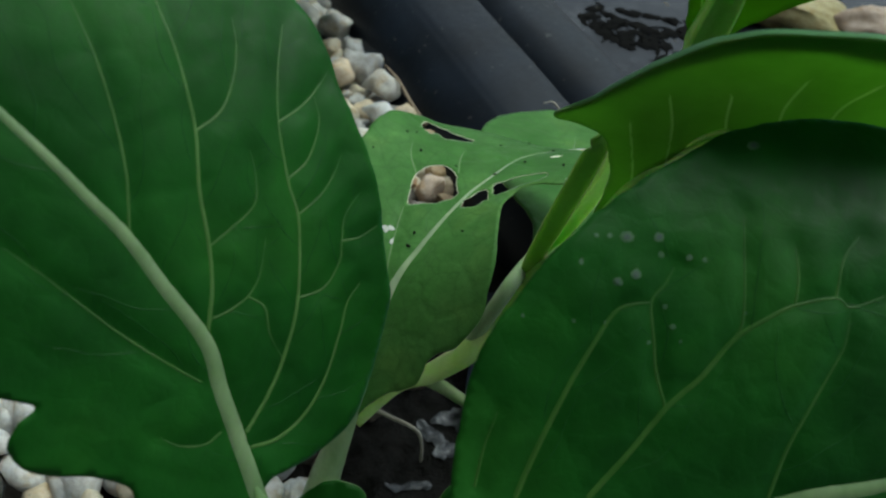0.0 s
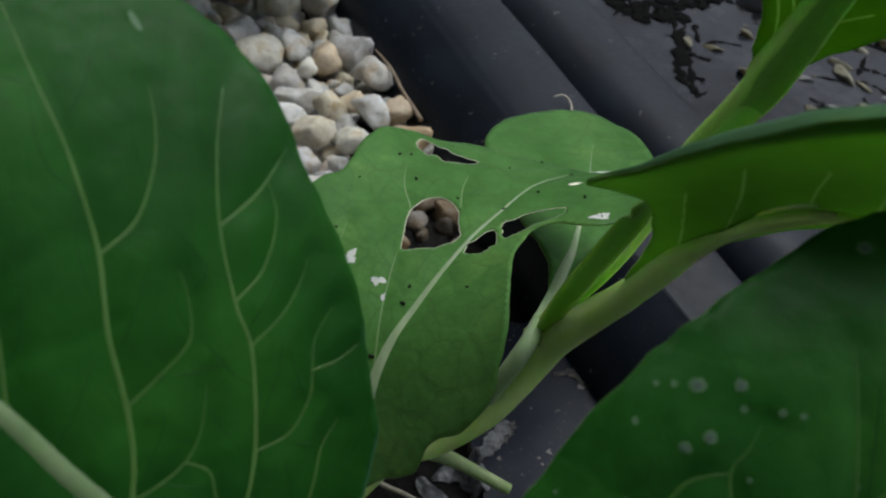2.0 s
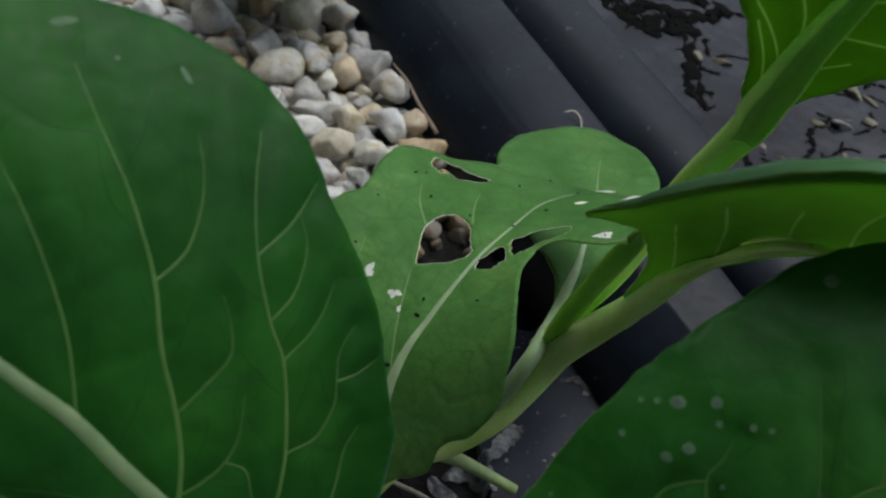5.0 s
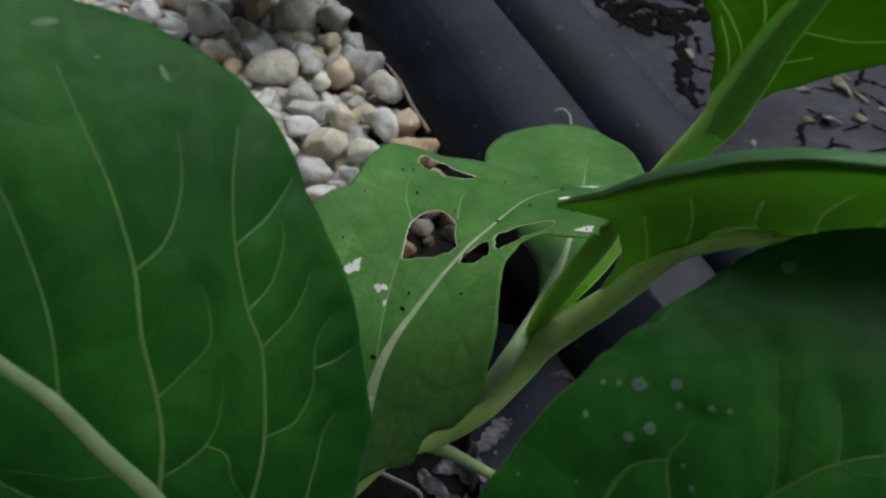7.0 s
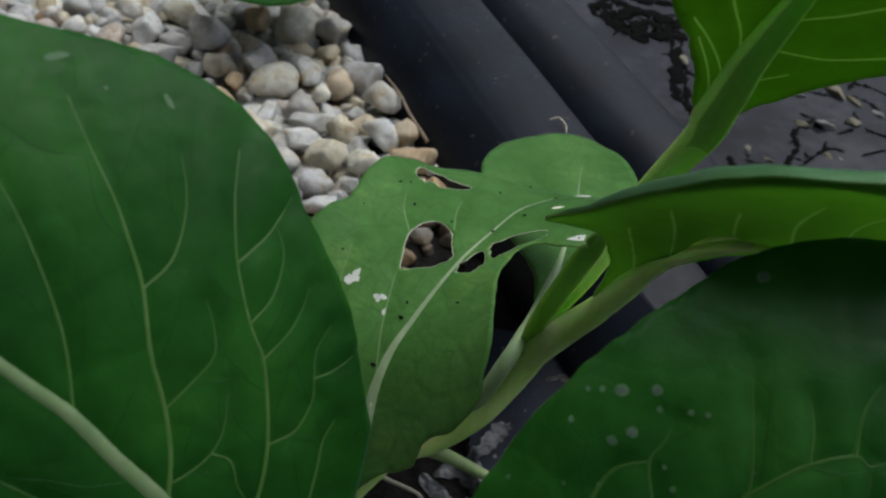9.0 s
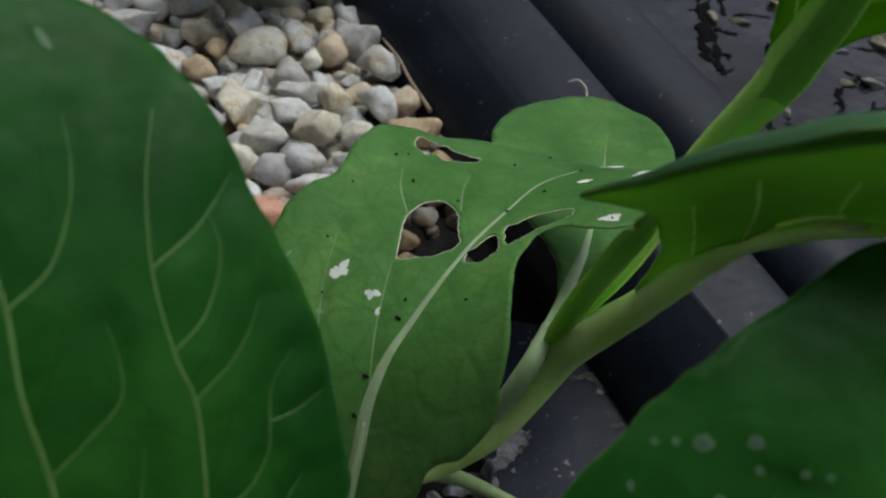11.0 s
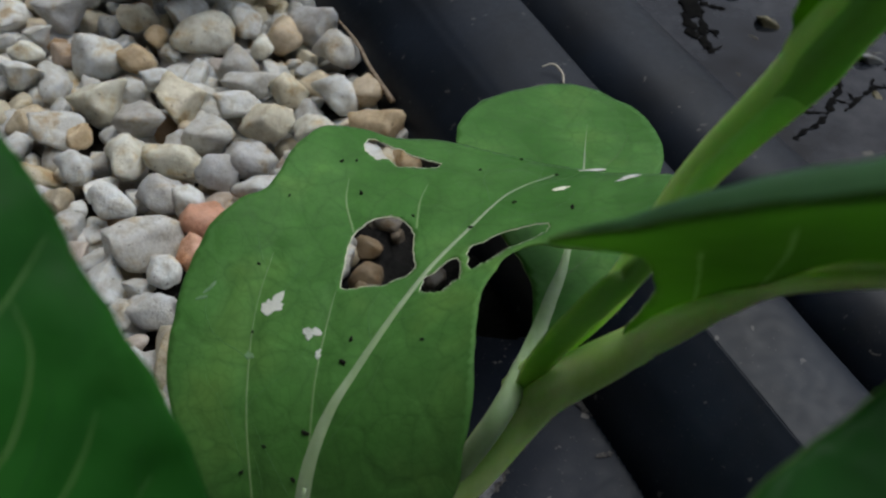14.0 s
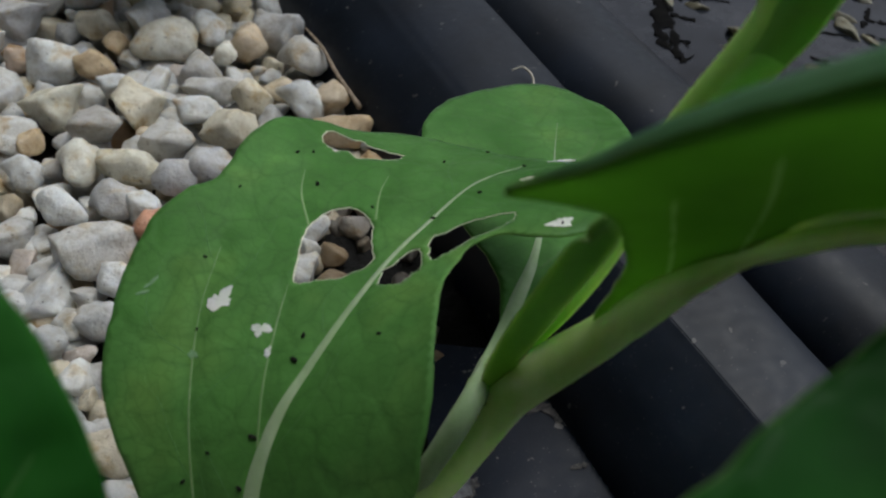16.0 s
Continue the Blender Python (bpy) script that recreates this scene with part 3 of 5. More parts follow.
def soil_height(x, y):
    d = math.hypot(x - 0.018, 0.65 * (y - 0.010))
    return -0.010 + 0.004 * noise.noise((x * 70, y * 70, 1.0)) + 0.0022 * noise.noise((x * 210, y * 210, 4.0)) + 0.001 * noise.noise((x * 600, y * 600, 7.0)) - 0.10 * max(0.0, d - 0.055)


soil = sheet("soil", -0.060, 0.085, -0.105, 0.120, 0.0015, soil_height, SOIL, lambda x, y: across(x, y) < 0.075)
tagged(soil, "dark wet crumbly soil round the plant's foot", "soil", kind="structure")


def film_height(x, y):
    w = across(x, y)
    flank = float(np.interp(w, [0.046, 0.0505, 0.0530, 0.0600], [-0.02, -0.0075, 0.0018, 0.0110]))
    return max(-0.0045 + 0.0009 * noise.noise((x * 35, y * 35, 3.0)) + 0.0002 * noise.noise((x * 120, y * 120, 6.0)), flank)


def in_film(x, y):
    edge = 0.012 + 0.006 * noise.noise((x * 50, y * 50, 8.0)) + 0.9 * max(0.0, y - 0.012)
    return edge < across(x, y) < 0.0562 and y < 0.036 + 0.004 * noise.noise((x * 80, y * 80, 2.0)) and x > 0.020 + 0.006 * noise.noise((y * 60, x * 60, 5.0))


film = sheet("plastic_sheet", 0.0, 0.16, -0.20, 0.06, 0.001, film_height, FILM, in_film)
tagged(film, "black plastic mulch sheet smeared with pale dirt", "plastic sheet", kind="structure")


def wet_height(x, y):
    return -0.0100 + 0.0012 * noise.noise((x * 30, y * 30, 12.0))


wet = sheet("wet_sheet", 0.00, 0.48, -0.16, 0.50, 0.005, wet_height, FILM_WET, lambda x, y: across(x, y) > 0.128)
tagged(wet, "crumpled black plastic sheet under shallow water", "plastic sheet", kind="structure")
water = sheet("water", 0.00, 0.48, -0.16, 0.50, 0.02, lambda x, y: -0.0072, WATER, lambda x, y: across(x, y) > 0.136)
tagged(water, "shallow puddle with grey sky reflections mottled into its colour", "puddle", kind="structure")


def channel(label, crisp, round_, slope, s0, s1):
    """A long moulded pipe whose flat top sharpens along its length; crisp, round_: sections as distance across and height in metres."""
    sharp, soft = spline(crisp, 6), spline(round_, 6)
    w0, w1 = sharp[:, 0].min(), sharp[:, 0].max()
    n, k = 160, len(sharp)
    verts, faces = [], []
    for i in range(n + 1):
        t = s0 + (s1 - s0) * i / n
        b = min(1.0, max(0.0, (t + 0.055) / 0.070))
        b = b * b * (3 - 2 * b)
        for w, z in soft + (sharp - soft) * b:
            w2 = w + slope * (t + 0.1) * (w - w0) / (w1 - w0) + 0.0004 * noise.noise((t * 20, w * 90, 1.0))
            p = SIDE * w2 + AXIS * t
            verts.append((p.x, p.y, z + 0.0005 * noise.noise((t * 14, w * 60, 0.0)) + 0.00012 * noise.noise((t * 160, w * 240, 5.0))))
    for i in range(n):
        for j in range(k - 1):
            faces.append((i * k + j, i * k + j + 1, (i + 1) * k + j + 1, (i + 1) * k + j))
        faces.append((i * k + k - 1, i * k, (i + 1) * k, (i + 1) * k + k - 1))
    faces += [tuple(range(k)), tuple(n * k + j for j in range(k))[::-1]]
    faces = [f[::-1] for f in faces]
    ob = mesh_object("pipe", verts, faces, PIPE)
    tagged(ob, label, "pipe", "black plastic pipes")
    return ob


channel("flat-topped black plastic pipe half sunk beside the gravel",
        [(0.0500, -0.0200), (0.0505, -0.0080), (0.0530, 0.0010), (0.0600, 0.0100), (0.0690, 0.0168), (0.0734, 0.0195), (0.0742, 0.0199), (0.0752, 0.0201), (0.0820, 0.0205), (0.0920, 0.0206), (0.0972, 0.0200), (0.0990, 0.0182), (0.0994, 0.0140), (0.0990, 0.0000), (0.0985, -0.0200)],
        [(0.0500, -0.0200), (0.0503, -0.0080), (0.0520, 0.0000), (0.0560, 0.0072), (0.0620, 0.0128), (0.0680, 0.0165), (0.0712, 0.0178), (0.0745, 0.0188), (0.0820, 0.0201), (0.0920, 0.0206), (0.0972, 0.0200), (0.0990, 0.0182), (0.0994, 0.0140), (0.0990, 0.0000), (0.0985, -0.0200)],
        -0.045, -0.60, 0.60)
channel("flat-topped black plastic pipe lying beside the wet sheet",
        [(0.1005, -0.0200), (0.1010, -0.0050), (0.1030, 0.0070), (0.1085, 0.0140), (0.1180, 0.0180), (0.1280, 0.0180), (0.1390, 0.0155), (0.1445, 0.0115), (0.1462, 0.0070), (0.1466, 0.0000), (0.1466, -0.0200)],
        [(0.1005, -0.0200), (0.1010, -0.0050), (0.1026, 0.0050), (0.1070, 0.0115), (0.1150, 0.0162), (0.1240, 0.0178), (0.1330, 0.0168), (0.1395, 0.0135), (0.1440, 0.0080), (0.1462, 0.0000), (0.1466, -0.0200)],
        -0.070, -0.60, 0.60)


# ---------- plant ----------
plant = new("leafy_plant")
plant.location = (0, 0, 0)
tagged(plant, "young leafy cabbage-like plant with an insect-eaten leaf, growing in soil", "plant")

eaten = Leaf(plant, "mid-green leaf eaten into holes, pale midrib", (0.005, 0.005, 0.052), (1, 0, 0), (0, 1, 0),
             {(0, 0): 0.0021, (1, 0): 0.1281, (0, 1): 0.1008, (2, 0): 4.6254, (1, 1): -8.2244, (0, 2): -6.0},
             [(-8.6, -42.5), (-5.8, -41.4), (-2.3, -40.6), (3, -40.5), (4.3, -39.2), (5, -37.8), (6.9, -37.1), (10.3, -36.9), (12.4, -35.6), (14.5, -33.6), (15, -30.1), (15.5, -24.3), (15.3, -18.8), (15.2, -12.6), (15.8, -7.2), (16.9, -3.8), (18.3, -0.4), (20.4, 1.8), (24, 3.0),
              (28, 0.9), (32.6, -3.1), (37.6, 0), (42.2, 8.8), (45, 17.5), (40.3, 20), (32.3, 25.5), (21, 33), (9.3, 36.5), (3, 36), (-1.5, 33.5), (-8.8, 34), (-14, 31.5),
              (-17.5, 25), (-20.2, 14), (-24, 9.6), (-27.4, 3.8), (-29.2, -3.2), (-29.8, -9.2), (-29.6, -16), (-28.4, -21.1), (-25.8, -25.6), (-22.7, -29.7), (-17.8, -35.5), (-13.0, -39.4)],
             [(-9.5, -42.5), (-7.5, -35.4), (-6.4, -28.0), (-4.2, -21.9), (-1.0, -16), (3.6, -7.4), (7.9, 0.2), (13.4, 8.6), (19.6, 18), (27.5, 24.6)], [1.4, 1.15, 0.72, 0.44, 0.28, 0.12],
             [[(-6.7, -25.4), (-7.1, -17), (-6.6, -8.5), (-6.2, -4.2)], [(-13.3, -37.0), (-14.5, -31.7), (-16.7, -21.5), (-17.9, -9), (-17, 2)], [(4.7, 8.2), (4.6, 14.6), (5.5, 20)],
              [(-5.2, 6.5), (-7.5, 13), (-8, 19)]],
             LEAF_EATEN, VEIN_LIGHT, VEIN_PALE,
             [[(-5.5, -3.8), (-5.7, 1.3), (-5, 6.5), (-2.2, 9.4), (0.9, 10.3), (3.9, 8.2), (4.9, 3.3), (5.2, -0.7), (1.3, -3.2), (-2.5, -3.9)],
              [(-6.6, 27.3), (-7.0, 29.4), (-5.9, 31.2), (-3.8, 30.6), (-2.0, 29.6), (-0.2, 29.7), (0.9, 28.5), (3.1, 27.9), (5.3, 27.2), (7.2, 26.7), (6.0, 24.7), (2.4, 24.2), (-0.4, 23.7), (-1.4, 25.0), (-3.0, 25.5), (-4.0, 24.8), (-5.3, 25.8)],
              [(6.5, -4.7), (6.9, -2.9), (6.8, -1.9), (8.5, -1.1), (9.3, 0), (10.4, 1.1), (11.8, 1.4), (12.4, -0.6), (12.3, -2.8), (11.4, -4), (9.9, -5.4), (8.2, -5.2)],
              [(13.3, 3.3), (15.4, 4.8), (18.0, 6.4), (20.6, 7.3), (25, 8), (25.1, 6.2), (23.2, 4.7), (21, 3.6), (18.9, 2.5), (17.2, 1), (15.1, -0.7), (13.9, -1.3), (13.3, 0.6)]],
             step=0.9, seed=1.0, jitter=0.4, veinlets=0.08, vein_radius=0.42, droop=(-18, 0.02), fold=0.24)
eaten.rims(eaten.holes[:2], 0.15)
eaten.rims(eaten.holes[2:], 0.10)
for at, size, mat, seed, stretch, turn in (((-15.4, -7.3), 2.3, SCAR, 1, 1.0, 0), ((-8.8, -11.1), 1.5, SCAR, 2, 1.1, 0.4), ((31.3, 3.5), 2.0, SCAR, 3, 1.2, 0.2), ((34, 25.0), 0.6, SCAR, 4, 4.5, -0.1),
                                           ((38.4, 19.2), 0.8, SCAR, 5, 3.6, 0.2), ((27.5, 17.8), 0.7, RIM, 6, 3.4, 0.35), ((-17.6, -14.6), 0.7, SCAR_FAINT, 7, 1.3, 0), ((-25.4, -5.6), 0.5, SCAR_FAINT, 8, 3.2, 0.9), ((-26.2, -7.2), 0.35, SCAR_FAINT, 9, 3.6, 0.3), ((-7.3, -14.0), 0.6, SCAR, 10, 1.5, 1.4)):
    eaten.scar(at, size, mat, seed, "thin papery insect scar", stretch, turn)

behind = Leaf(plant, "rounded mid-green leaf tucked beneath the eaten leaf", (0.030, -0.005, 0.0455), (1, 0, 0), (0, 0.98968, -0.14326), {(2, 0): 3.0},
              [(-6.0, -10), (-0.5, -6), (3.6, 1.7), (8.5, 10), (15.4, 23.5), (22.0, 39.4), (26.6, 55), (27.8, 63), (25.6, 75.0), (21.2, 83.3), (14.2, 89.0), (6.7, 91), (-3, 86.4), (-10.8, 79),
               (-15, 70.6), (-16.1, 61.6), (-14.3, 48.4), (-9.3, 37.8), (-5.3, 30.7), (-1.8, 24), (0.0, 16.7), (-0.4, 7.2), (-2.7, -1.6)],
              [(-5.6, -11), (-0.9, 2.2), (3.2, 15.9), (6.3, 27.6), (10.6, 52.5), (11.9, 64.6), (13, 74)], [1.5, 1.4, 1.1, 0.4, 0.11, 0.04],
              [[(9, 46), (3, 56), (-3, 66)], [(10, 50), (18, 60), (22, 70)], [(4, 20), (10, 27), (14, 33)]], LEAF_EATEN, VEIN_GREEN, VEIN_PALE, step=1.3, seed=2.0, vein_radius=0.25)

left = Leaf(plant, "broad dark green leaf with branching pale veins", (-0.01799, -0.05704, 0.09854), (0.89068, 0.30072, -0.34097), (0, 0.74998, 0.66146),
            {(0, 0): 0.0016, (1, 0): -0.1933, (0, 1): 0.0508, (2, 0): 0.0946, (1, 1): -0.0698, (0, 2): -4.7578, (0, 3): -67.0384},
            [(-42.5, 27.6), (-34.8, 31.2), (-26.6, 33.2), (-18.2, 33.8), (-10.4, 34.1), (-3, 32.3), (3.2, 28.9), (6.8, 25.5), (9.8, 21.3), (12.6, 16.6), (16.1, 11.9), (20, 5.4), (23.4, -3.6), (25.8, -9.9), (26.2, -15.2), (25.8, -22.5), (24.1, -29.6), (19.4, -34.9), (15.3, -37.4), (12.9, -39.8), (12.3, -47), (4.3, -49), (-2.2, -46.7), (-5.2, -40.7), (-10.2, -39.1), (-14.2, -39), (-18, -38.2), (-20.2, -36), (-19.8, -33.1), (-18.5, -30.7), (-22.8, -29.9), (-31.1, -27.1), (-40.3, -17.8), (-47.6, -0.7), (-49.3, 14.4)],
            [(13.3, -43.1), (12, -41), (7.6, -33.7), (3.4, -26.8), (-0.1, -20.6), (-6.8, -14.5), (-12.3, -9.4), (-17.7, -5.6), (-21.5, -2.9), (-28.1, 1.4), (-37.3, 6.9)], [1.25, 1.15, 1.05, 0.85, 0.68, 0.5],
            [[(-0.1, -19.8), (-0.9, -13.4), (-2.7, -7.6), (-5.2, -1.5), (-7.1, 5.5), (-9.1, 10.2), (-11.6, 15.2), (-15, 20.6), (-18.4, 26.4)],
             [(-7.1, 5.7), (-4.5, 9.3), (-3.7, 14.3), (-4.1, 18.5), (-5.3, 22.4)],
             [(-12.3, -8.7), (-14.1, -1.8), (-16.7, 4.4), (-20.2, 10.9), (-23.3, 15.5), (-26.8, 20.4)],
             [(8.4, -32.3), (10.4, -26.5), (11.3, -20.9), (11.5, -14.2), (10.4, -7.9), (8.7, -1.6), (6.2, 2.8), (3.4, 10.1), (2, 17.8), (1.8, 24.7)],
             [(11.5, -12.8), (15, -10.7), (16.5, -6.7), (16.2, -3.7), (15.9, 0), (17.5, 3.8)],
             [(8.7, -1.6), (11.5, 2), (12.9, 5.4), (13.5, 8.5)],
             [(9.6, -34.4), (13.2, -33), (16.4, -29.4), (18.4, -24), (19.1, -16.9), (19.2, -12.3), (20.5, -9)],
             [(0.5, -26), (-4.1, -24.1), (-10.4, -21.2), (-15.7, -18.2), (-20.7, -15.3), (-25.3, -13)],
             [(-2.2, -8.1), (-0.1, -5.4), (2.3, -1.6), (1.6, 2.3), (0.1, 5.4)],
             [(0, -17.5), (2, -16.1), (4.1, -13.8), (5.1, -10.6), (4.8, -5.4)],
             [(4.8, -32.5), (3, -34.3), (-0.4, -34.7), (-3.3, -33.6)],
             [(6.2, 2.8), (8.6, 6.4), (9.3, 11.9), (7.9, 15.5)],
             [(3.4, 10.1), (6.5, 13.7), (8.1, 16.6), (9.5, 19.9)],
             [(4.1, -13.8), (6.8, -14.9), (8.4, -18.4), (11.2, -21.6)],
             [(16.2, -3.7), (18.9, -2.5), (21.5, -0.2)]],
            LEAF_FRONT, VEIN_GREEN, VEIN_SOFT, step=1.0, seed=3.0, veinlets=0.09, vein_radius=0.34, ripple=0.6, quilt=0.45)

for i, (at, size, st) in enumerate((((-20.0, 30.3), 0.5, 3.0), ((-14.5, 28.0), 0.25, 1.2), ((-7.4, 28.3), 0.4, 3.0))):
    left.scar(at, size, SCAR_DULL, 70 + i, "faint pale scuff", st, 0.5 - 0.7 * i)

right = Leaf(plant, "broad dark green leaf speckled with pale scars", (0.042475, -0.0574375, 0.1006), (0.99953, -0.01922, 0.02369), (0, 0.77662, 0.62996),
             {(0, 2): -9.8, (0, 3): -153.0},
             [(-24.8, -44.8), (-26.1, -34.5), (-26.3, -26.3), (-25.6, -18.8), (-23.6, -13), (-20.5, -7.3), (-17.3, -2), (-12.9, 3.4), (-8.2, 8.2), (-2.2, 13.4), (2.8, 17.6), (8, 20.5), (14.9, 22.9), (24.1, 24.1), (36.1, 22.6), (47.8, 14.8), (54, -0), (52.3, -25.4), (34.1, -48.1), (5.9, -55.7), (-16.4, -53.6)],
             [(8.5, -37.1), (12.8, -32.6), (19.5, -28.5), (29, -25.1), (38.7, -20)], [1.6, 1.3, 1.0, 0.6],
             [[(-8.2, -33.3), (-3.9, -26.7), (-0, -20), (3.6, -15.6), (7, -10.1), (10.8, -6.7), (13.9, -4.6), (18.9, -2.8), (20.9, -3.7), (25.2, -1.5)],
              [(14.7, -29.4), (16, -22.6), (18, -16.7), (20.1, -11), (20.9, -8.1), (20.9, -3.8)],
              [(-17.5, -35), (-15.7, -28), (-13.2, -20), (-11, -14.3), (-8.7, -9.2), (-6.4, -7.7), (-4.2, -7.1)],
              [(-0.3, -19.9), (-2.2, -15.7), (-3.1, -12.1), (-4.2, -7.1), (-2.8, -4.5), (-1.9, -2.1)],
              [(7, -10.1), (7.7, -7.2), (6.7, 2.2), (6.2, 6.7)],
              [(18.9, -2.8), (19.4, 2.3), (21.4, 5.9)],
              [(13.9, -4.6), (13.9, -0.5), (13.2, 3.2)],
              [(-23, -34.4), (-22.6, -29.2), (-21.5, -23.9)]],
             LEAF_FRONT, VEIN_DIM, VEIN_SOFT, step=1.0, seed=4.0, veinlets=0.09, vein_radius=0.44, ripple=0.8, quilt=0.55)
for i, (at, size) in enumerate((((-8.6, 0.8), 1.0), ((-4.5, 1.4), 0.9), ((-6.8, -3.9), 0.95), ((-9, -5.2), 0.75), ((-10.8, 0.6), 0.5), ((-12.5, 0.4), 0.4), ((-3.9, -0.8), 0.5), ((-0.3, -0.6), 0.55), ((1.7, -0.6), 0.45), ((-14, -3.4), 0.45), ((-9.7, -10.6), 0.3),
                               ((-13.8, -11.1), 0.3), ((-20.4, -11.4), 0.3), ((-2.5, -7.4), 0.4), ((-1.2, -9.8), 0.5), ((-3.8, -12.2), 0.3), ((0.1, -11.5), 0.3), ((7.9, -6.5), 0.3), ((7.4, 16.8), 1.0))):
    right.scar(at, size * 0.8, SCAR_DULL, 40 + i, "small pale ring-shaped feeding scar", 1.0 + 0.25 * (i % 3 == 0), i * 0.9)
    if size > 0.7:
        right.scar(at, size * 0.42, SCAR_CORE, 70 + i, "grey sunken middle of a feeding scar", 1.2, i * 0.9, 0.05)

upper = Leaf(plant, "curved leaf seen from its yellow-green underside", (0.04198, -0.0249, 0.09547), (0.99974, 0.02026, 0.01052), (0, 0.46094, -0.88743), {(0, 2): -2.7},
             [(-17.9, -5), (-13.6, -10.2), (-9.9, -17.5), (-5.4, -26), (-0.8, -32), (6.5, -36.6), (17, -37.5), (30, -34.5), (44, -26), (52, -14), (40, -4), (25, -2.0), (15.5, 0.0), (9.5, 4), (5, 11), (1.2, 19.5),
              (-2.6, 30), (-4.2, 27), (-4.0, 20), (-4.6, 12), (-6.4, 6.0), (-8.4, 0.5), (-13, -3)],
             [(-4, 31.5), (0.2, 17.5), (4.2, 8), (11, -0.5), (14.8, -3.6), (24, -8), (46, -16)], [0.5, 0.5, 0.6, 0.7, 0.5],
             [[(0.2, 16.6), (-1.4, 8.6), (-6.2, -7.4)], [(4, 7.5), (0.7, -6.6), (-2.7, -16.2)], [(11.2, -1), (7.6, -11.2), (5.5, -18.9)], [(18, -5), (14, -16), (13, -26)], [(24, -8), (21, -18), (22, -28)]],
             LEAF_UNDER, VEIN_UNDER, STALK_GREEN, step=1.0, seed=5.0, face=-1.0, vein_radius=0.35, ripple=0.5, quilt=0.3)



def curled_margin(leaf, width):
    """The outer margin of a blade, rolled back; its pale colour holds the sky's sheen."""
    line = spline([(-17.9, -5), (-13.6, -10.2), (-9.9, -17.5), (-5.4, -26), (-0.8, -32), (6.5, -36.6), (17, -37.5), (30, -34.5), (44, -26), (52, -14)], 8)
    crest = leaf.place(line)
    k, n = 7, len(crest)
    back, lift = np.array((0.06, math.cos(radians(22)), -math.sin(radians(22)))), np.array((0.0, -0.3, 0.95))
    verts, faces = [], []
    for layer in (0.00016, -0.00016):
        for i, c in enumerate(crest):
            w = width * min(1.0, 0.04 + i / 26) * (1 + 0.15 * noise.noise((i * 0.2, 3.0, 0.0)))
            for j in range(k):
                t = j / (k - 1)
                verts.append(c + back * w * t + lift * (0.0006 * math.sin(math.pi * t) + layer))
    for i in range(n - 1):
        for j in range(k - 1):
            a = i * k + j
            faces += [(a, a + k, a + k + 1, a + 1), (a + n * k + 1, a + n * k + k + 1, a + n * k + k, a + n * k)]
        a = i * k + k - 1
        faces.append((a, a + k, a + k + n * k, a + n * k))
    tagged(mesh_object("curled_margin", verts, faces, LEAF_CURL, leaf.ob), "leaf margin rolled back, sky sheen put into its blue-green colour")


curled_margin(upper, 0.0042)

topleaf = Leaf(plant, "tall leaf with a thick green stalk seen from beneath", (0.0453, -0.0014, 0.1001), (1, 0, 0), (0, -0.40813, 0.91292), {(2, 0): 2.0},
               [(1.8, 3), (0.9, 6.5), (-0.6, 11), (-2.6, 18), (-6, 25.5), (-9.9, 32), (-12, 40), (-8, 49), (4, 54), (18, 52), (28, 44), (30, 34), (26, 27), (20, 23), (14.6, 18.0), (11.2, 13.4), (8.8, 9.5), (7.4, 6.0), (6.6, 2)],
               [(4.5, -2), (4.3, 4), (4.1, 10), (3.9, 19.3), (4.6, 34.8), (6, 44), (7, 52)], [0.05, 0.2, 0.4, 0.6, 0.6, 0.6, 0.4],
               [[(2.6, 15.5), (-0.7, 22), (-6.8, 30.2)], [(2.8, 20), (0.9, 27), (-2.4, 33.4), (-5, 41)], [(2.8, 7.5), (-0.3, 17.5), (-4.6, 25.8)], [(4, 24), (6.3, 24.6), (13.4, 24.6), (22, 28)],
                [(4.3, 30), (5.9, 31.1), (11.8, 33.8), (18, 38)], [(3.6, 13), (7, 17.3), (10.8, 20)]],
               LEAF_TALL, VEIN_UNDER, STALK_SHADE, step=1.3, seed=6.0, vein_radius=0.26, ripple=0.6, quilt=0.4)

low_a = Leaf(plant, "small dark green young leaf with a scalloped edge", (0.0, -0.0715, 0.0485), (1, 0, 0.05), (0, 0.75, 0.66), {(2, 0): -8.0},
             [(-9, -6), (-7.5, -1.5), (-4, 2.2), (0, 3.4), (3, 2.4), (5.6, -1), (7, -6), (5, -16), (-4, -18), (-9, -13)], [(-1, -18), (-0.5, -8), (0, 0)], [0.8, 0.6, 0.25],
             [[(-0.6, -9), (-3.5, -5), (-6, -3)], [(-0.5, -8), (2.5, -4), (4, -2)]], LEAF_FRONT, VEIN_GREEN, VEIN_PALE, step=1.0, seed=7.0, wave=0.7)
low_b = Leaf(plant, "small dark green young leaf with a scalloped edge", (0.0195, -0.069, 0.048), (1, -0.1, -0.3), (0, 0.75, 0.66), {(2, 0): -8.0},
             [(-4, -5), (-3, 2.5), (-0.5, 4.0), (3, 1.6), (6, -2.6), (7, -9), (2, -16), (-4, -14)], [(1, -16), (1, -8), (0.5, 0)], [0.7, 0.5, 0.2],
             [[(1, -9), (3.6, -5), (5, -3)]], LEAF_FRONT, VEIN_GREEN, VEIN_PALE, step=1.0, seed=8.0, wave=0.7)


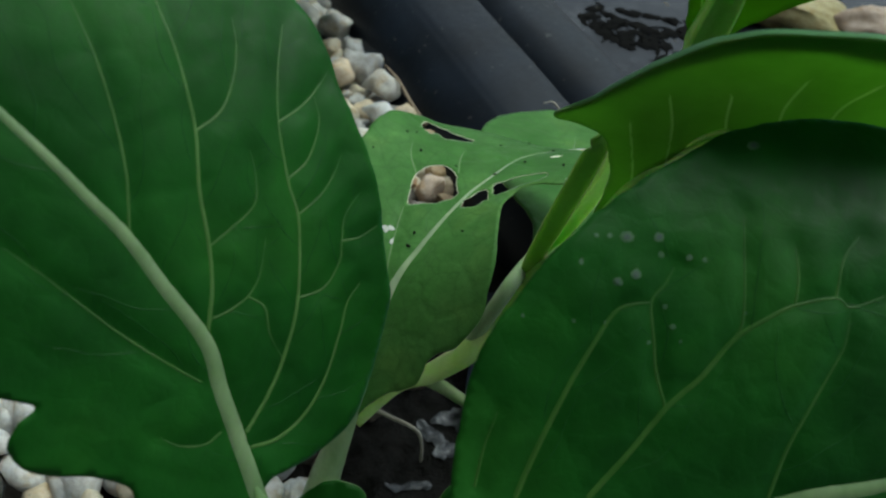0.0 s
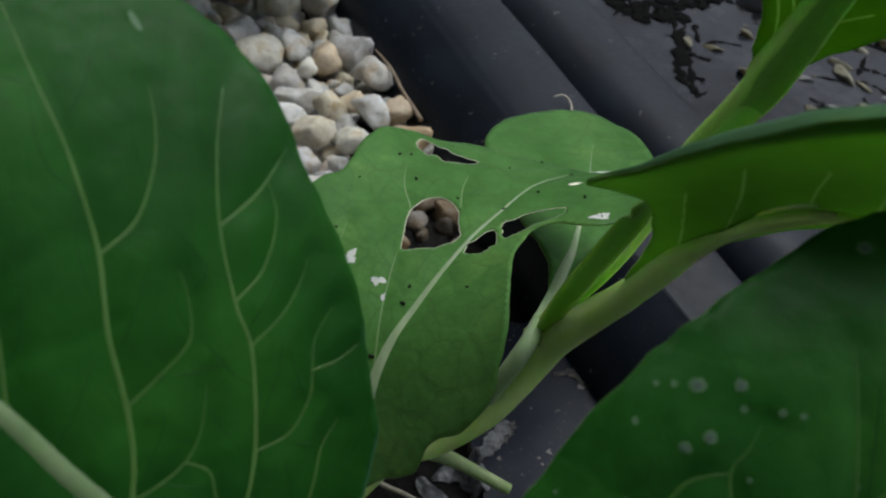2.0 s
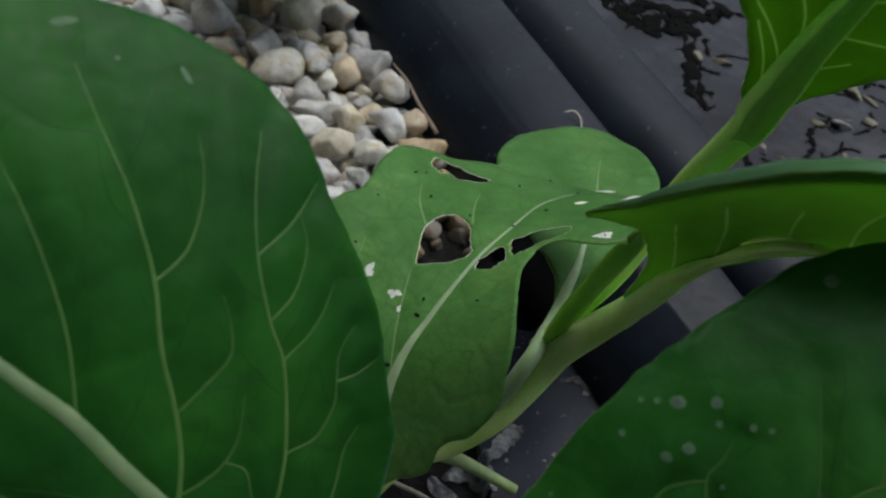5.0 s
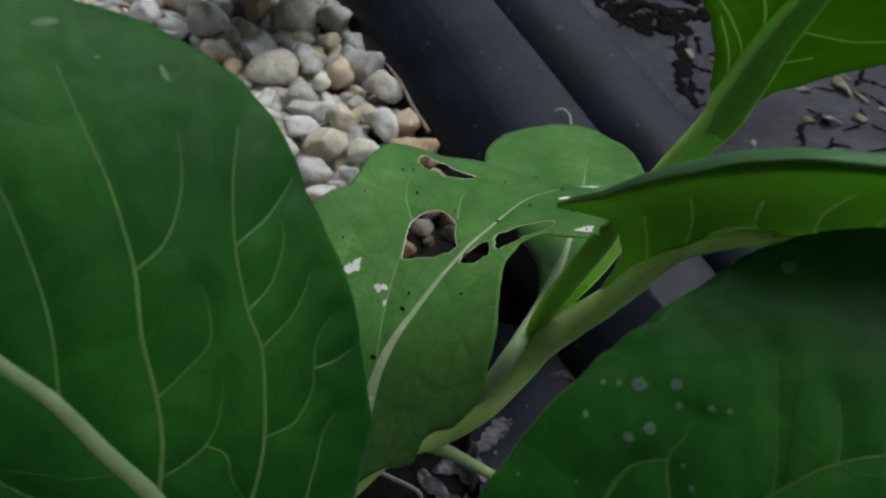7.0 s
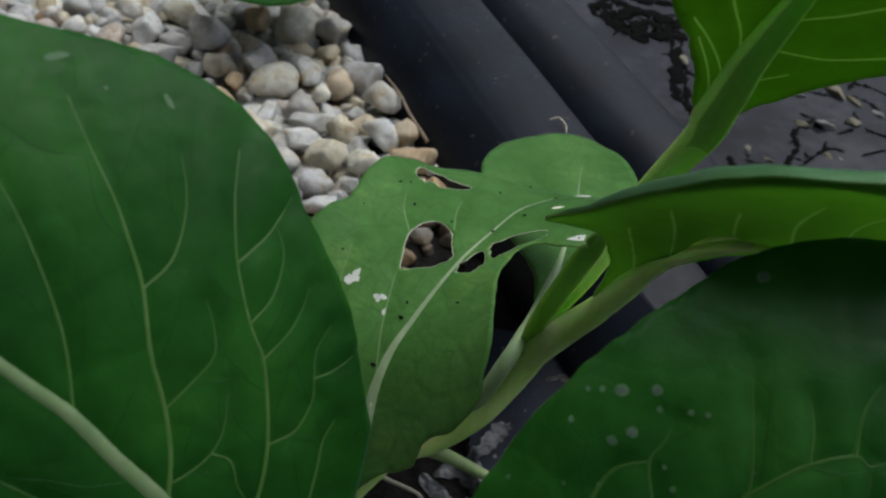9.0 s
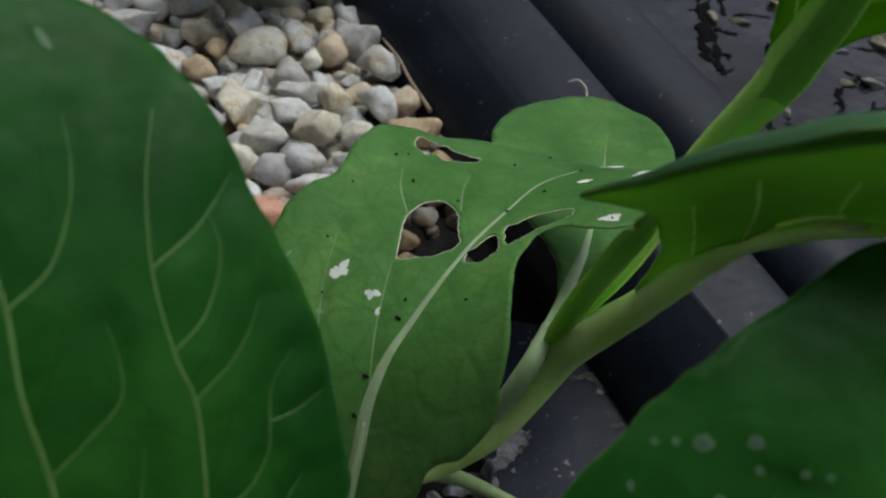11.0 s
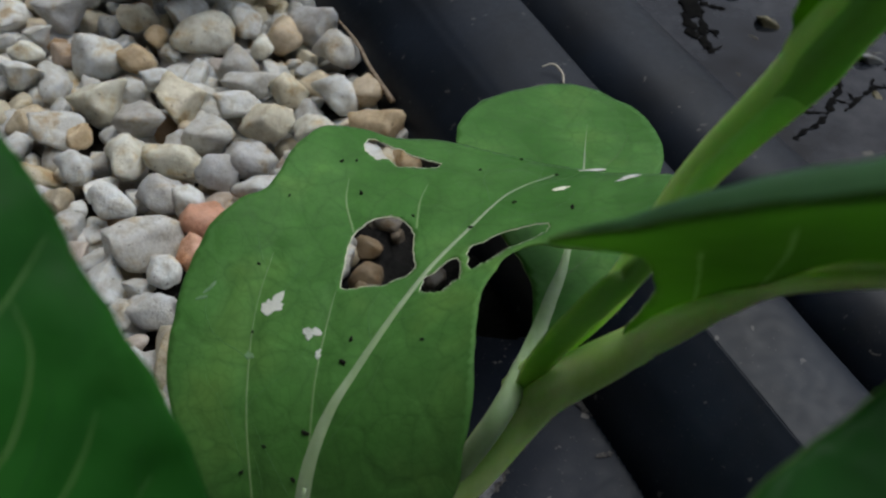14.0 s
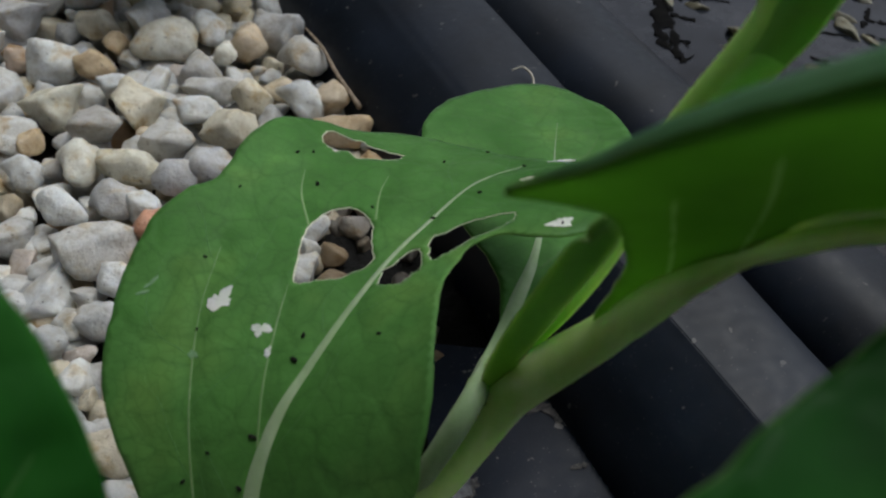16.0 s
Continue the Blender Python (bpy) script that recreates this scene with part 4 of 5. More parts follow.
far = Leaf(plant, "broad dark green leaf hanging low above the gravel", (-0.076, 0.1425, 0.030), (1, 0, 0.05), (0, 0.97, 0.20), {(2, 0): -3.0},
           [(-14, 4), (-7, 1.0), (0, 0), (8, 1.2), (15, 4), (26, 14), (34, 34), (30, 58), (14, 76), (-10, 78), (-30, 64), (-38, 42), (-30, 18)], [(2, 78), (1, 40), (0.4, 12)], [1.8, 1.2, 0.3],
           [[(1.6, 62), (16, 46), (26, 32)], [(1.4, 54), (-14, 40), (-26, 28)], [(1.0, 34), (10, 22), (16, 12)], [(0.8, 28), (-10, 18), (-18, 10)]], LEAF_FRONT, VEIN_GREEN, VEIN_PALE, step=2.0, seed=9.0)


def stalk(points, radii, mat, flat=1.0, up=None, label=""):
    return tube("stalk", spline(points, 8), radii, mat, plant, 14, flat, up, False, label)


base_eaten = eaten.place(np.array([(-7.6, -36.2), (-8.8, -40.2)]))
stalk([(-0.012, -0.049, -0.013), (-0.0092, -0.0425, 0.004), tuple(base_eaten[1] - np.array((0.001, 0.001, 0.002))), tuple(base_eaten[0]), tuple(eaten.place(np.array([(-6.6, -30.2)]))[0])],
      [0.0044, 0.0036, 0.0020, 0.0012, 0.0005], VEIN_PALE, label="pale green fleshy leaf stalk")
for blade, foot, knee in ((left, (-0.013, -0.050, -0.013), (-0.010, -0.068, 0.028)), (right, (-0.008, -0.052, -0.013), (0.012, -0.078, 0.028))):
    rib = blade.place(blade.lines[0][[0, 5, 10]])
    stalk([foot, knee, tuple(rib[0] + 0.7 * (rib[0] - rib[2])), tuple(rib[0]), tuple(rib[1]), tuple(rib[2])], [0.0042, 0.0030, 0.0022, 0.0017, 0.0012, 0.0005], VEIN_SOFT, label="pale green leaf stalk")
arch = spline([(-0.004, -0.036, 0.019), (0.004, -0.0275, 0.0235), (0.0117, -0.0234, 0.0252), (0.0204, -0.0189, 0.0323), (0.0300, -0.0108, 0.0455), (0.0399, -0.0132, 0.0658), (0.0434, -0.0195, 0.0835),
               (0.0465, -0.0218, 0.0905), (0.0512, -0.0295, 0.1015), (0.0575, -0.0345, 0.1055)], 8)
tube("stalk", arch, [0.0018, 0.0019, 0.0025, 0.0031, 0.0040, 0.0039, 0.0031, 0.0022, 0.0015, 0.0010, 0.0006], STALK, plant, 14, 0.75, None, False, "pale green broad arching leaf stalk")
for k, (off, rad) in enumerate((((-0.0012, 0.0002, 0.0012), 0.0007), ((0.0004, -0.0012, 0.0016), 0.0008), ((0.0014, -0.0010, 0.0004), 0.0006))):
    tube("stalk_rib", arch[30:66] + np.array(off), [rad, rad, rad * 0.8, rad * 0.4], STALK, plant, 8)
wing = spline([(0.0272, -0.0108, 0.0445), (0.0292, -0.0100, 0.0530), (0.0312, -0.0130, 0.0665), tuple(upper.place(np.array([(-8.8, 7.0)]))[0]), tuple(upper.place(np.array([(-9.4, 0.0)]))[0])], 8)
tube("leaf_wing", wing, [0.0008, 0.0019, 0.0024, 0.0024, 0.0018], WING, plant, 12, 0.16, (0.1, -0.65, 0.75), False, "narrow leafy wing beside the stalk")
base_behind = behind.place(np.array([(-5.2, -10.0), (-1.5, 0.5)]))
stalk([(0.0182, -0.0192, 0.0300), tuple(base_behind[0]), tuple(base_behind[1])], [0.0016, 0.0018, 0.0016], VEIN_PALE)
def grooved_stalk(points, widths, normal, label):
    """A broad fleshy stalk, rounded behind, with two raised edges and a shallow groove in front; widths: half widths in millimetres."""
    path = spline(points, 8)
    half = np.interp(np.linspace(0, 1, len(path)), np.linspace(0, 1, len(widths)), widths) / 1000
    front = [(-1.0, 0.0), (-0.95, 0.32), (-0.84, 0.52), (-0.70, 0.58), (-0.52, 0.50), (-0.30, 0.38), (0.0, 0.33), (0.30, 0.38), (0.52, 0.50), (0.70, 0.58), (0.84, 0.52), (0.95, 0.32), (1.0, 0.0), (0.82, -0.42), (0.45, -0.66), (0.0, -0.74), (-0.45, -0.66), (-0.82, -0.42)]
    k, n = len(front), len(path)
    verts, faces, index = [], [], []
    for i, p in enumerate(path):
        tan = path[min(i + 1, n - 1)] - path[max(i - 1, 0)]
        side = np.cross(tan, normal)
        side /= np.linalg.norm(side)
        out = np.cross(side, tan)
        out /= np.linalg.norm(out)
        verts += [p + half[i] * (a * side + h * out) for a, h in front]
    for i in range(n - 1):
        for a in range(k):
            b = (a + 1) % k
            faces.append((i * k + a, i * k + b, (i + 1) * k + b, (i + 1) * k + a))
            # groove faces take the darker green, which paints their shade
            index.append(1 if 3 <= a <= 8 and i > 22 else 0)
    faces += [tuple(range(k))[::-1], tuple((n - 1) * k + a for a in range(k))]
    tagged(mesh_object("stalk", verts, faces, STALK_GREEN, plant, mats=[STALK_GREEN, STALK_SHADE], index=index + [0, 0]), label)


along_top = [tuple(topleaf.place(np.array([p]), 0.5)[0]) for p in ((4.4, 0.0), (4.2, 7.0), (4.0, 14.0), (3.9, 22.0), (4.4, 31.0), (5.2, 39.0), (6.6, 49.0))]
grooved_stalk([(0.0270, -0.0060, 0.0420), (0.0365, -0.0070, 0.066), (0.0440, -0.0010, 0.084)] + along_top, [1.7, 2.1, 2.5, 3.2, 3.5, 3.2, 2.7, 2.2, 1.6, 0.8], topleaf.n, "thick green grooved leaf stalk")
stalk([(0.0098, -0.0240, 0.0235), (0.0145, -0.0222, 0.0185), (0.0197, -0.0208, 0.0130), (0.0290, -0.0222, 0.0090)], [0.0019, 0.0016, 0.0014, 0.0012], STALK_DULL, label="thin pale green side shoot")
stalk([(-0.016, -0.053, -0.020), (-0.012, -0.051, -0.008), (-0.008, -0.048, 0.002)], [0.0062, 0.0058, 0.0048], STALK, label="short thick main stem at soil level")

# ---------- droppings on the eaten leaf ----------
drop_rng = random.Random(5)
proto = None
for at, size in (((-9.9, 22.3), 0.42), ((-7.5, 23.4), 0.36), ((-5.3, 15), 0.5), ((-18.8, -1), 0.35), ((-2.6, -12.2), 0.48), ((-3.3, -15.5), 0.6), ((7.9, -13.8), 0.36), ((-7.5, -24.4), 0.62), ((-13.3, -26.0), 0.35),
                 ((-16.4, -28.7), 0.42), ((-8.5, -29.6), 0.5), ((14.2, 25.4), 0.36), ((27.5, 24.1), 0.4), ((29.1, 11.7), 0.52), ((13.3, 8.4), 0.42), ((20.1, 14.3), 0.4), ((21.7, 31.5), 0.38),
                 ((-16.7, 12.1), 0.3), ((-17.7, -11.3), 0.32), ((3.9, 11.0), 0.32), ((31.6, 3.2), 0.35)):
    if proto is None:
        bm = bmesh.new()
        bmesh.ops.create_icosphere(bm, subdivisions=2, radius=1.0)
        for vert in bm.verts:
            vert.co *= 1 + 0.45 * noise.noise(vert.co * 1.8)
            vert.co.x *= 2.0
            vert.co.z *= 0.8
        proto = bpy.data.meshes.new("dropping")
        bm.to_mesh(proto), bm.free()
        proto.materials.append(FRASS)
        proto.polygons.foreach_set("use_smooth", [True] * len(proto.polygons))
    d = new("dropping", proto)
    d.matrix_world = Matrix.Translation(eaten.place(np.array([at]), 0.16 + size * 0.36)[0]) @ Euler((0, 0, drop_rng.random() * 6.3)).to_matrix().to_4x4() @ Matrix.Diagonal((size * 0.54 / 1000, size * 0.54 / 1000, size * 0.54 / 1000, 1))
    tagged(d, "tiny black insect dropping on the eaten leaf", "dropping", "droppings on the leaf")

# ---------- bits lying about ----------
twig = tube("twig", spline([(-0.029, 0.146, 0.005), (-0.0215, 0.134, 0.0060), (-0.0150, 0.122, 0.0050), (-0.0070, 0.1115, 0.002)], 6), [0.0004, 0.0006, 0.0007, 0.0009], DRY, None, 8)
tagged(twig, "thin dry brown stalk leaning on the gravel edge", "twig")
fibre = tube("fibre", spline([(0.0405, 0.1015, 0.0210), (0.0400, 0.1050, 0.0222), (0.0375, 0.1078, 0.0228), (0.0345, 0.1070, 0.0222)], 6), [0.0003, 0.00035, 0.0003, 0.0002], THREAD, None, 6)
tagged(fibre, "curled pale plant fibre on the black pipe", "fibre")
root = tube("root", spline([(-0.0072, -0.0215, 0.005), (-0.0022, -0.0225, 0.006), (0.0027, -0.0241, 0.006), (0.0096, -0.0253, 0.004), (0.0116, -0.0252, -0.002), (0.012, -0.025, -0.010)], 6), [0.0007, 0.0006, 0.0005, 0.0004], THREAD, None, 6)
tagged(root, "pale dead rootlet arching over the dark soil", "root")


# ---------- gravel ----------
def pebble_mesh(seed, detail, facets=10):
    """A worn, broken pebble that fills a box of half size one."""
    rng = random.Random(seed)
    bm = bmesh.new()
    bmesh.ops.create_icosphere(bm, subdivisions=detail, radius=1.0)
    cuts = [(Vector((rng.gauss(0, 1), rng.gauss(0, 1), rng.gauss(0, 1))).normalized(), 0.42 + 0.34 * rng.random()) for _ in range(facets)]
    off = Vector((rng.random() * 40, rng.random() * 40, rng.random() * 40))
    for vert in bm.verts:
        p = vert.co.copy()
        p *= 1.0 + 0.16 * noise.noise(p * 1.1 + off)
        for n, d in cuts:        # broken faces
            over = p.dot(n) - d
            if over > 0:
                p -= n * over * 0.93
        p *= 1.0 + 0.24 * noise.noise(p * 2.1 + off) + 0.11 * noise.noise(p * 4.6 + off)
        vert.co = p
    lo = [min(v.co[a] for v in bm.verts) for a in range(3)]
    hi = [max(v.co[a] for v in bm.verts) for a in range(3)]
    for vert in bm.verts:
        vert.co = Vector([2 * (vert.co[a] - lo[a]) / (hi[a] - lo[a]) - 1 for a in range(3)])
    bmesh.ops.smooth_vert(bm, verts=bm.verts[:], factor=0.34, use_axis_x=True, use_axis_y=True, use_axis_z=True)
    me = bpy.data.meshes.new("pebble")
    bm.to_mesh(me), bm.free()
    me.polygons.foreach_set("use_smooth", [True] * len(me.polygons))
    return me


def gravel_zone(x, y):
    return across(x, y) < 0.051 and not in_soil(x, y, -0.004)


rng = np.random.default_rng(12)
# the stones that stand out: place, half length and half width in millimetres, turn in degrees
WHITE_STONES = [(-122.9, 130.1, 4.0, 2.5, 5), (-119.4, 109.1, 5.9, 3.4, -14), (-107.3, 105.4, 3.7, 5.0, 5), (-100.7, 122.2, 7.9, 6.7, 5), (-78.8, 112.5, 4.3, 3.1, 20), (-97.9, 86.0, 7.6, 5.1, 15),
                (-72.1, 59.6, 5.8, 3.6, -19), (-87.9, 71.2, 4.8, 4.2, 5), (-54.3, 64.0, 4.1, 3.5, 5), (-52.6, 40.4, 3.8, 3.0, 5), (-80.2, 148.0, 6.8, 7.9, 5), (-61.1, 147.8, 5.2, 7.1, 5), (-24.8, 113.8, 7.2, 5.5, 5),
                (-51.2, 103.1, 6.6, 4.3, 5), (-38.4, 71.5, 6.3, 3.0, 15), (-30.3, 83.4, 3.1, 2.5, 5), (-105.8, 164.7, 8.5, 7.8, 37), (-146.2, 174.3, 6.0, 4.4, 7), (-132.0, 163.7, 5.7, 7.6, 7)]
CREAM_STONES = [(-121.1, 119.0, 4.5, 3.5, 5), (-95.5, 145.5, 6.4, 4.1, 5), (-68.9, 103.1, 6.1, 7.6, 5), (-91.6, 101.0, 7.9, 5.3, 20), (-76.3, 77.3, 5.4, 6.8, 5), (-61.7, 78.9, 8.5, 4.9, -14), (-71.5, 137.8, 10.1, 6.6, 30),
                (-51.3, 133.1, 3.6, 5.4, 5), (-39.5, 114.3, 5.8, 5.1, 5), (-27.6, 97.5, 6.5, 4.1, 30), (-41.7, 98.0, 7.2, 5.1, 5), (-74.1, 180.8, 8.3, 8.3, 7), (-123.7, 177.1, 6.8, 4.9, 7)]
GREY_STONES = [(-119.5, 141.5, 8.3, 5.2, 5), (-77.1, 92.8, 6.8, 4.3, 5), (-56.6, 89.6, 6.7, 5.1, 5), (-62.8, 65.0, 6.6, 5.2, 5), (-59.7, 48.5, 9.5, 5.9, 25), (-56.9, 124.6, 6.7, 6.7, 5), (-50.5, 113.5, 7.7, 3.9, 10),
               (-28.3, 133.7, 7.6, 6.1, 5), (-42.6, 82.1, 7.0, 5.3, 5), (-49.7, 76.5, 5.5, 4.9, 5), (-38.7, 149.1, 7.9, 7.1, 5), (-118.2, 155.9, 6.0, 3.7, 7), (-58.3, 182.2, 7.3, 6.1, 7)]
TAN_STONES = [(-111.3, 122.7, 4.6, 3.5, 5), (-87.5, 121.3, 4.9, 4.4, 5), (-46.9, 143.4, 5.9, 7.4, 5), (-15.8, 116.5, 5.1, 4.3, 5), (-10.8, 102.5, 7.9, 4.6, 5), (-86.8, 135.4, 2.9, 4.4, 5), (-91.5, 181.0, 5.4, 5.4, 7), (-91.0, 84.6, 2.8, 4.7, 5)]
PINK_STONES = [(-48.3, 58.8, 6.9, 5.2, 5), (-48.5, 47.2, 3.3, 4.2, 5)]
cell = {}


def crowded(x, y, r, pack):
    i, j = int(x // 0.012), int(y // 0.012)
    for a in range(i - 2, i + 3):
        for b in range(j - 2, j + 3):
            for px_, py_, pr in cell.get((a, b), ()):
                if math.hypot(x - px_, y - py_) < pack * (r + pr):
                    return True
    return False


def remember(x, y, r):
    cell.setdefault((int(x // 0.012), int(y // 0.012)), []).append((x, y, r))


near_meshes = [pebble_mesh(100 + i, 3, 9 + i % 5) for i in range(20)]
by_mat = {}
bed = new("gravel_bed")
tagged(bed, "bed of white, grey, cream and tan broken pebbles", "gravel", kind="structure")


def lay(m, mat):
    """One pebble of the bed."""
    key = (int(rng.integers(20)), mat.name)
    if key not in by_mat:
        by_mat[key] = near_meshes[key[0]].copy()
        by_mat[key].materials.append(mat)
    ob = new("pebble", by_mat[key])
    ob.parent = bed
    ob.matrix_world = m


picked = 0
for stones, mat in ((WHITE_STONES, STONE_WHITE), (CREAM_STONES, STONE_CREAM), (GREY_STONES, STONE_GREY), (TAN_STONES, STONE_TAN), (PINK_STONES, STONE_PINK)):
    for x, y, a, b, turn in stones:
        a, b = a / 1000 * 1.14, b / 1000 * 1.22
        lay(Matrix.LocRotScale((x / 1000, y / 1000, 0.0005 + rng.uniform(-0.001, 0.001)), Euler((rng.uniform(-0.25, 0.25), rng.uniform(-0.25, 0.25), radians(turn))), (a, b, 0.85 * min(a, b) + 0.001)), mat)
        picked += 1
        remember(x / 1000, y / 1000, 0.84 * math.sqrt(a * b))
spots = []      # x, y, z, radius
for r_lo, r_hi, tries in ((0.0054, 0.0070, 1500), (0.0042, 0.0054, 9000), (0.0026, 0.0042, 30000)):
    for _ in range(tries):
        x, y, r = rng.uniform(-0.30, 0.02), rng.uniform(-0.14, 0.32), rng.uniform(r_lo, r_hi)
        if gravel_zone(x, y) and across(x, y) < 0.053 - 0.5 * r and not crowded(x, y, r, 0.80):
            spots.append((x, y, -0.003 + rng.uniform(-0.003, 0.0015) - 0.25 * r, r))
            remember(x, y, r)


def near_zone(x, y):
    return -0.150 < x < 0.02 and 0.0 < y < 0.20


rest = []
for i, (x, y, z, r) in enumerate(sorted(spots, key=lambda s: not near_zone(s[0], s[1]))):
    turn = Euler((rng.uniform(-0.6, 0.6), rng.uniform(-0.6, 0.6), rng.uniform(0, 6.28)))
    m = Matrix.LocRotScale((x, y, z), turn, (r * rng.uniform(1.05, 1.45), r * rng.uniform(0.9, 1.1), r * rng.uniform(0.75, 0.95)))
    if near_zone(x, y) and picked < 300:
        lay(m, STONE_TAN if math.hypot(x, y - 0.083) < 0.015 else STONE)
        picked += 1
    else:
        rest.append((m, i))
for _ in range(1500):      # a second layer that fills the gaps
    x, y = rng.uniform(-0.28, 0.02), rng.uniform(-0.14, 0.30)
    if gravel_zone(x, y):
        r = rng.uniform(0.005, 0.008)
        rest.append((Matrix.LocRotScale((x, y, -0.0095), Euler((rng.uniform(-0.6, 0.6), rng.uniform(-0.6, 0.6), rng.uniform(0, 6.28))), (r, r, r)), len(rest)))
far_forms = []
for i in range(8):
    me = pebble_mesh(200 + i, 2)
    far_forms.append((np.array([v.co[:] for v in me.vertices]), [tuple(p.vertices) for p in me.polygons]))
verts, faces = [], []
for m, i in rest:
    co, fs = far_forms[i % 8]
    k = len(verts)
    mm = np.array(m)
    verts += (co @ mm[:3, :3].T + mm[:3, 3]).tolist()
    faces += [tuple(a + k for a in f) for f in fs]
ob = mesh_object("pebbles", verts, faces, STONE, bed)
tagged(ob, kind="stuff")

# a few brown pebbles on the bare soil, coloured dark for the leaf's shade
shaded = new("soil_pebbles")
tagged(shaded, "scattered brown pebbles on the dark soil, leaf shade in their colour", "pebbles", kind="structure")
shaded_meshes = [pebble_mesh(400 + i, 3) for i in range(5)]
for me in shaded_meshes:
    me.materials.append(STONE_SHADED)
for _ in range(110):
    x, y, r = rng.uniform(-0.03, 0.05), rng.uniform(-0.05, 0.092), rng.uniform(0.0025, 0.0058)
    if in_soil(x, y) and across(x, y) < 0.048 and (y > 0.03 or r < 0.0035):
        ob = new("pebble", shaded_meshes[int(rng.integers(5))])
        ob.parent = shaded
        ob.matrix_world = Matrix.LocRotScale((x, y, soil_height(x, y) + 0.35 * r), Euler((rng.uniform(-0.4, 0.4), rng.uniform(-0.4, 0.4), rng.uniform(0, 6.28))), (r,) * 3)

# pebbles and grit in the puddle
puddle = new("wet_pebbles")
tan_wet = [pebble_mesh(310 + i, 3) for i in range(5)]
for me in tan_wet:
    me.materials.append(STONE_YELLOW)
tagged(puddle, "scattered wet brown pebbles lying in the puddle", "pebbles", kind="structure")
wet_meshes = [pebble_mesh(300 + i, 3) for i in range(5)]
for me in wet_meshes:
    me.materials.append(STONE_WET)
big = [(0.147, 0.1925, 0.0052), (0.1659, 0.1985, 0.0070), (0.1096, 0.2066, 0.0056), (0.1555, 0.1707, 0.0060), (0.1454, 0.1696, 0.0050), (0.168, 0.176, 0.005), (0.172, 0.193, 0.0048), (0.128, 0.222, 0.0057), (0.180, 0.186, 0.004)]
big += [(0.1411, 0.2289, 0.0050), (0.1526, 0.2466, 0.0062), (0.1577, 0.237, 0.0050), (0.1655, 0.2537, 0.0060), (0.1739, 0.2595, 0.0054), (0.1764, 0.2459, 0.0066), (0.1545, 0.2278, 0.0060), (0.1414, 0.2159, 0.0054), (0.1565, 0.218, 0.0056), (0.1848, 0.2402, 0.0064),
        (0.1937, 0.2323, 0.0070), (0.1226, 0.1882, 0.0066), (0.1662, 0.2085, 0.0058), (0.1445, 0.2043, 0.0050), (0.0994, 0.2077, 0.0050), (0.1796, 0.2253, 0.0055)]
for _ in range(90):
    x, y = rng.uniform(0.06, 0.26), rng.uniform(0.08, 0.32)
    if across(x, y) > 0.150:
        big.append((x, y, rng.uniform(0.0015, 0.0042)))
for x, y, r in big:
    ob = new("pebble", tan_wet[int(rng.integers(5))] if r > 0.0042 or rng.random() < 0.35 else wet_meshes[int(rng.integers(5))])
    ob.parent = puddle
    ob.matrix_world = Matrix.LocRotScale((x, y, -0.0085 + 0.15 * r), Euler((rng.uniform(-0.4, 0.4), rng.uniform(-0.4, 0.4), rng.uniform(-1.2, 0.2))), (r * rng.uniform(0.75, 1.15), r * 0.45, r * 0.40))
for i, (x, y, a, b, mat, label) in enumerate(((0.172, 0.277, 0.038, 0.015, STONE_ROCK, "large smooth yellow-tan rock lying in the puddle"), (0.215, 0.274, 0.026, 0.017, STONE_ROSE, "large pinkish tan rock lying in the puddle"),
                                              (0.240, 0.246, 0.020, 0.014, STONE_ROSE, "large pinkish tan rock lying in the puddle"))):
    me = pebble_mesh(330 + i, 4, 5)
    me.materials.append(mat)
    rock = new("rock", me)
    rock.matrix_world = Matrix.LocRotScale((x, y, -0.002), Euler((0.1, 0.0, 0.15 - 0.3 * i)), (a, b, 0.012))
    tagged(rock, label, "rock", "rocks in the puddle")

# black streaks on the puddle: dark reflections drawn as flat shapes, some litter
strand_rng = random.Random(31)
strands = new("dark_streaks")
tagged(strands, "flat black streaks for dark reflections and litter on the puddle", "plant litter", kind="structure")


def strand(path, r):
    """A ragged flat black streak that lies on the water, uneven in width, with short side shoots."""
    line = spline([(x + strand_rng.gauss(0, 0.0006), y + strand_rng.gauss(0, 0.0006), -0.0070) for x, y in path], 14)
    seed = strand_rng.random() * 50
    for i, p in enumerate(line):
        line[i] = p + 0.7 * r * np.array([noise.noise((i * 0.33, seed, 0.0)), noise.noise((i * 0.33, seed, 7.0)), 0.0])
    size = [r * 0.25] + [r * max(0.16, 0.66 + 1.25 * noise.noise((i * 0.23, seed, 3.0)) + 0.5 * noise.noise((i * 0.9, seed, 5.0))) for i in range(len(line) - 2)] + [r * 0.1]
    tube("strand", line, size, DARK_STREAK, strands, 8, 0.12)
    for i in range(4, len(line) - 3, 7):
        if strand_rng.random() < 0.55:
            a, l = strand_rng.random() * 6.28, strand_rng.uniform(1.2, 3.2) * r
            shoot = spline([line[i], line[i] + l * 0.5 * np.array((math.cos(a), math.sin(a), 0)), line[i] + l * np.array((math.cos(a + 0.6), math.sin(a + 0.6), 0))], 4)
            tube("strand", shoot, [r * 0.5, r * 0.34, r * 0.08], DARK_STREAK, strands, 6, 0.12)


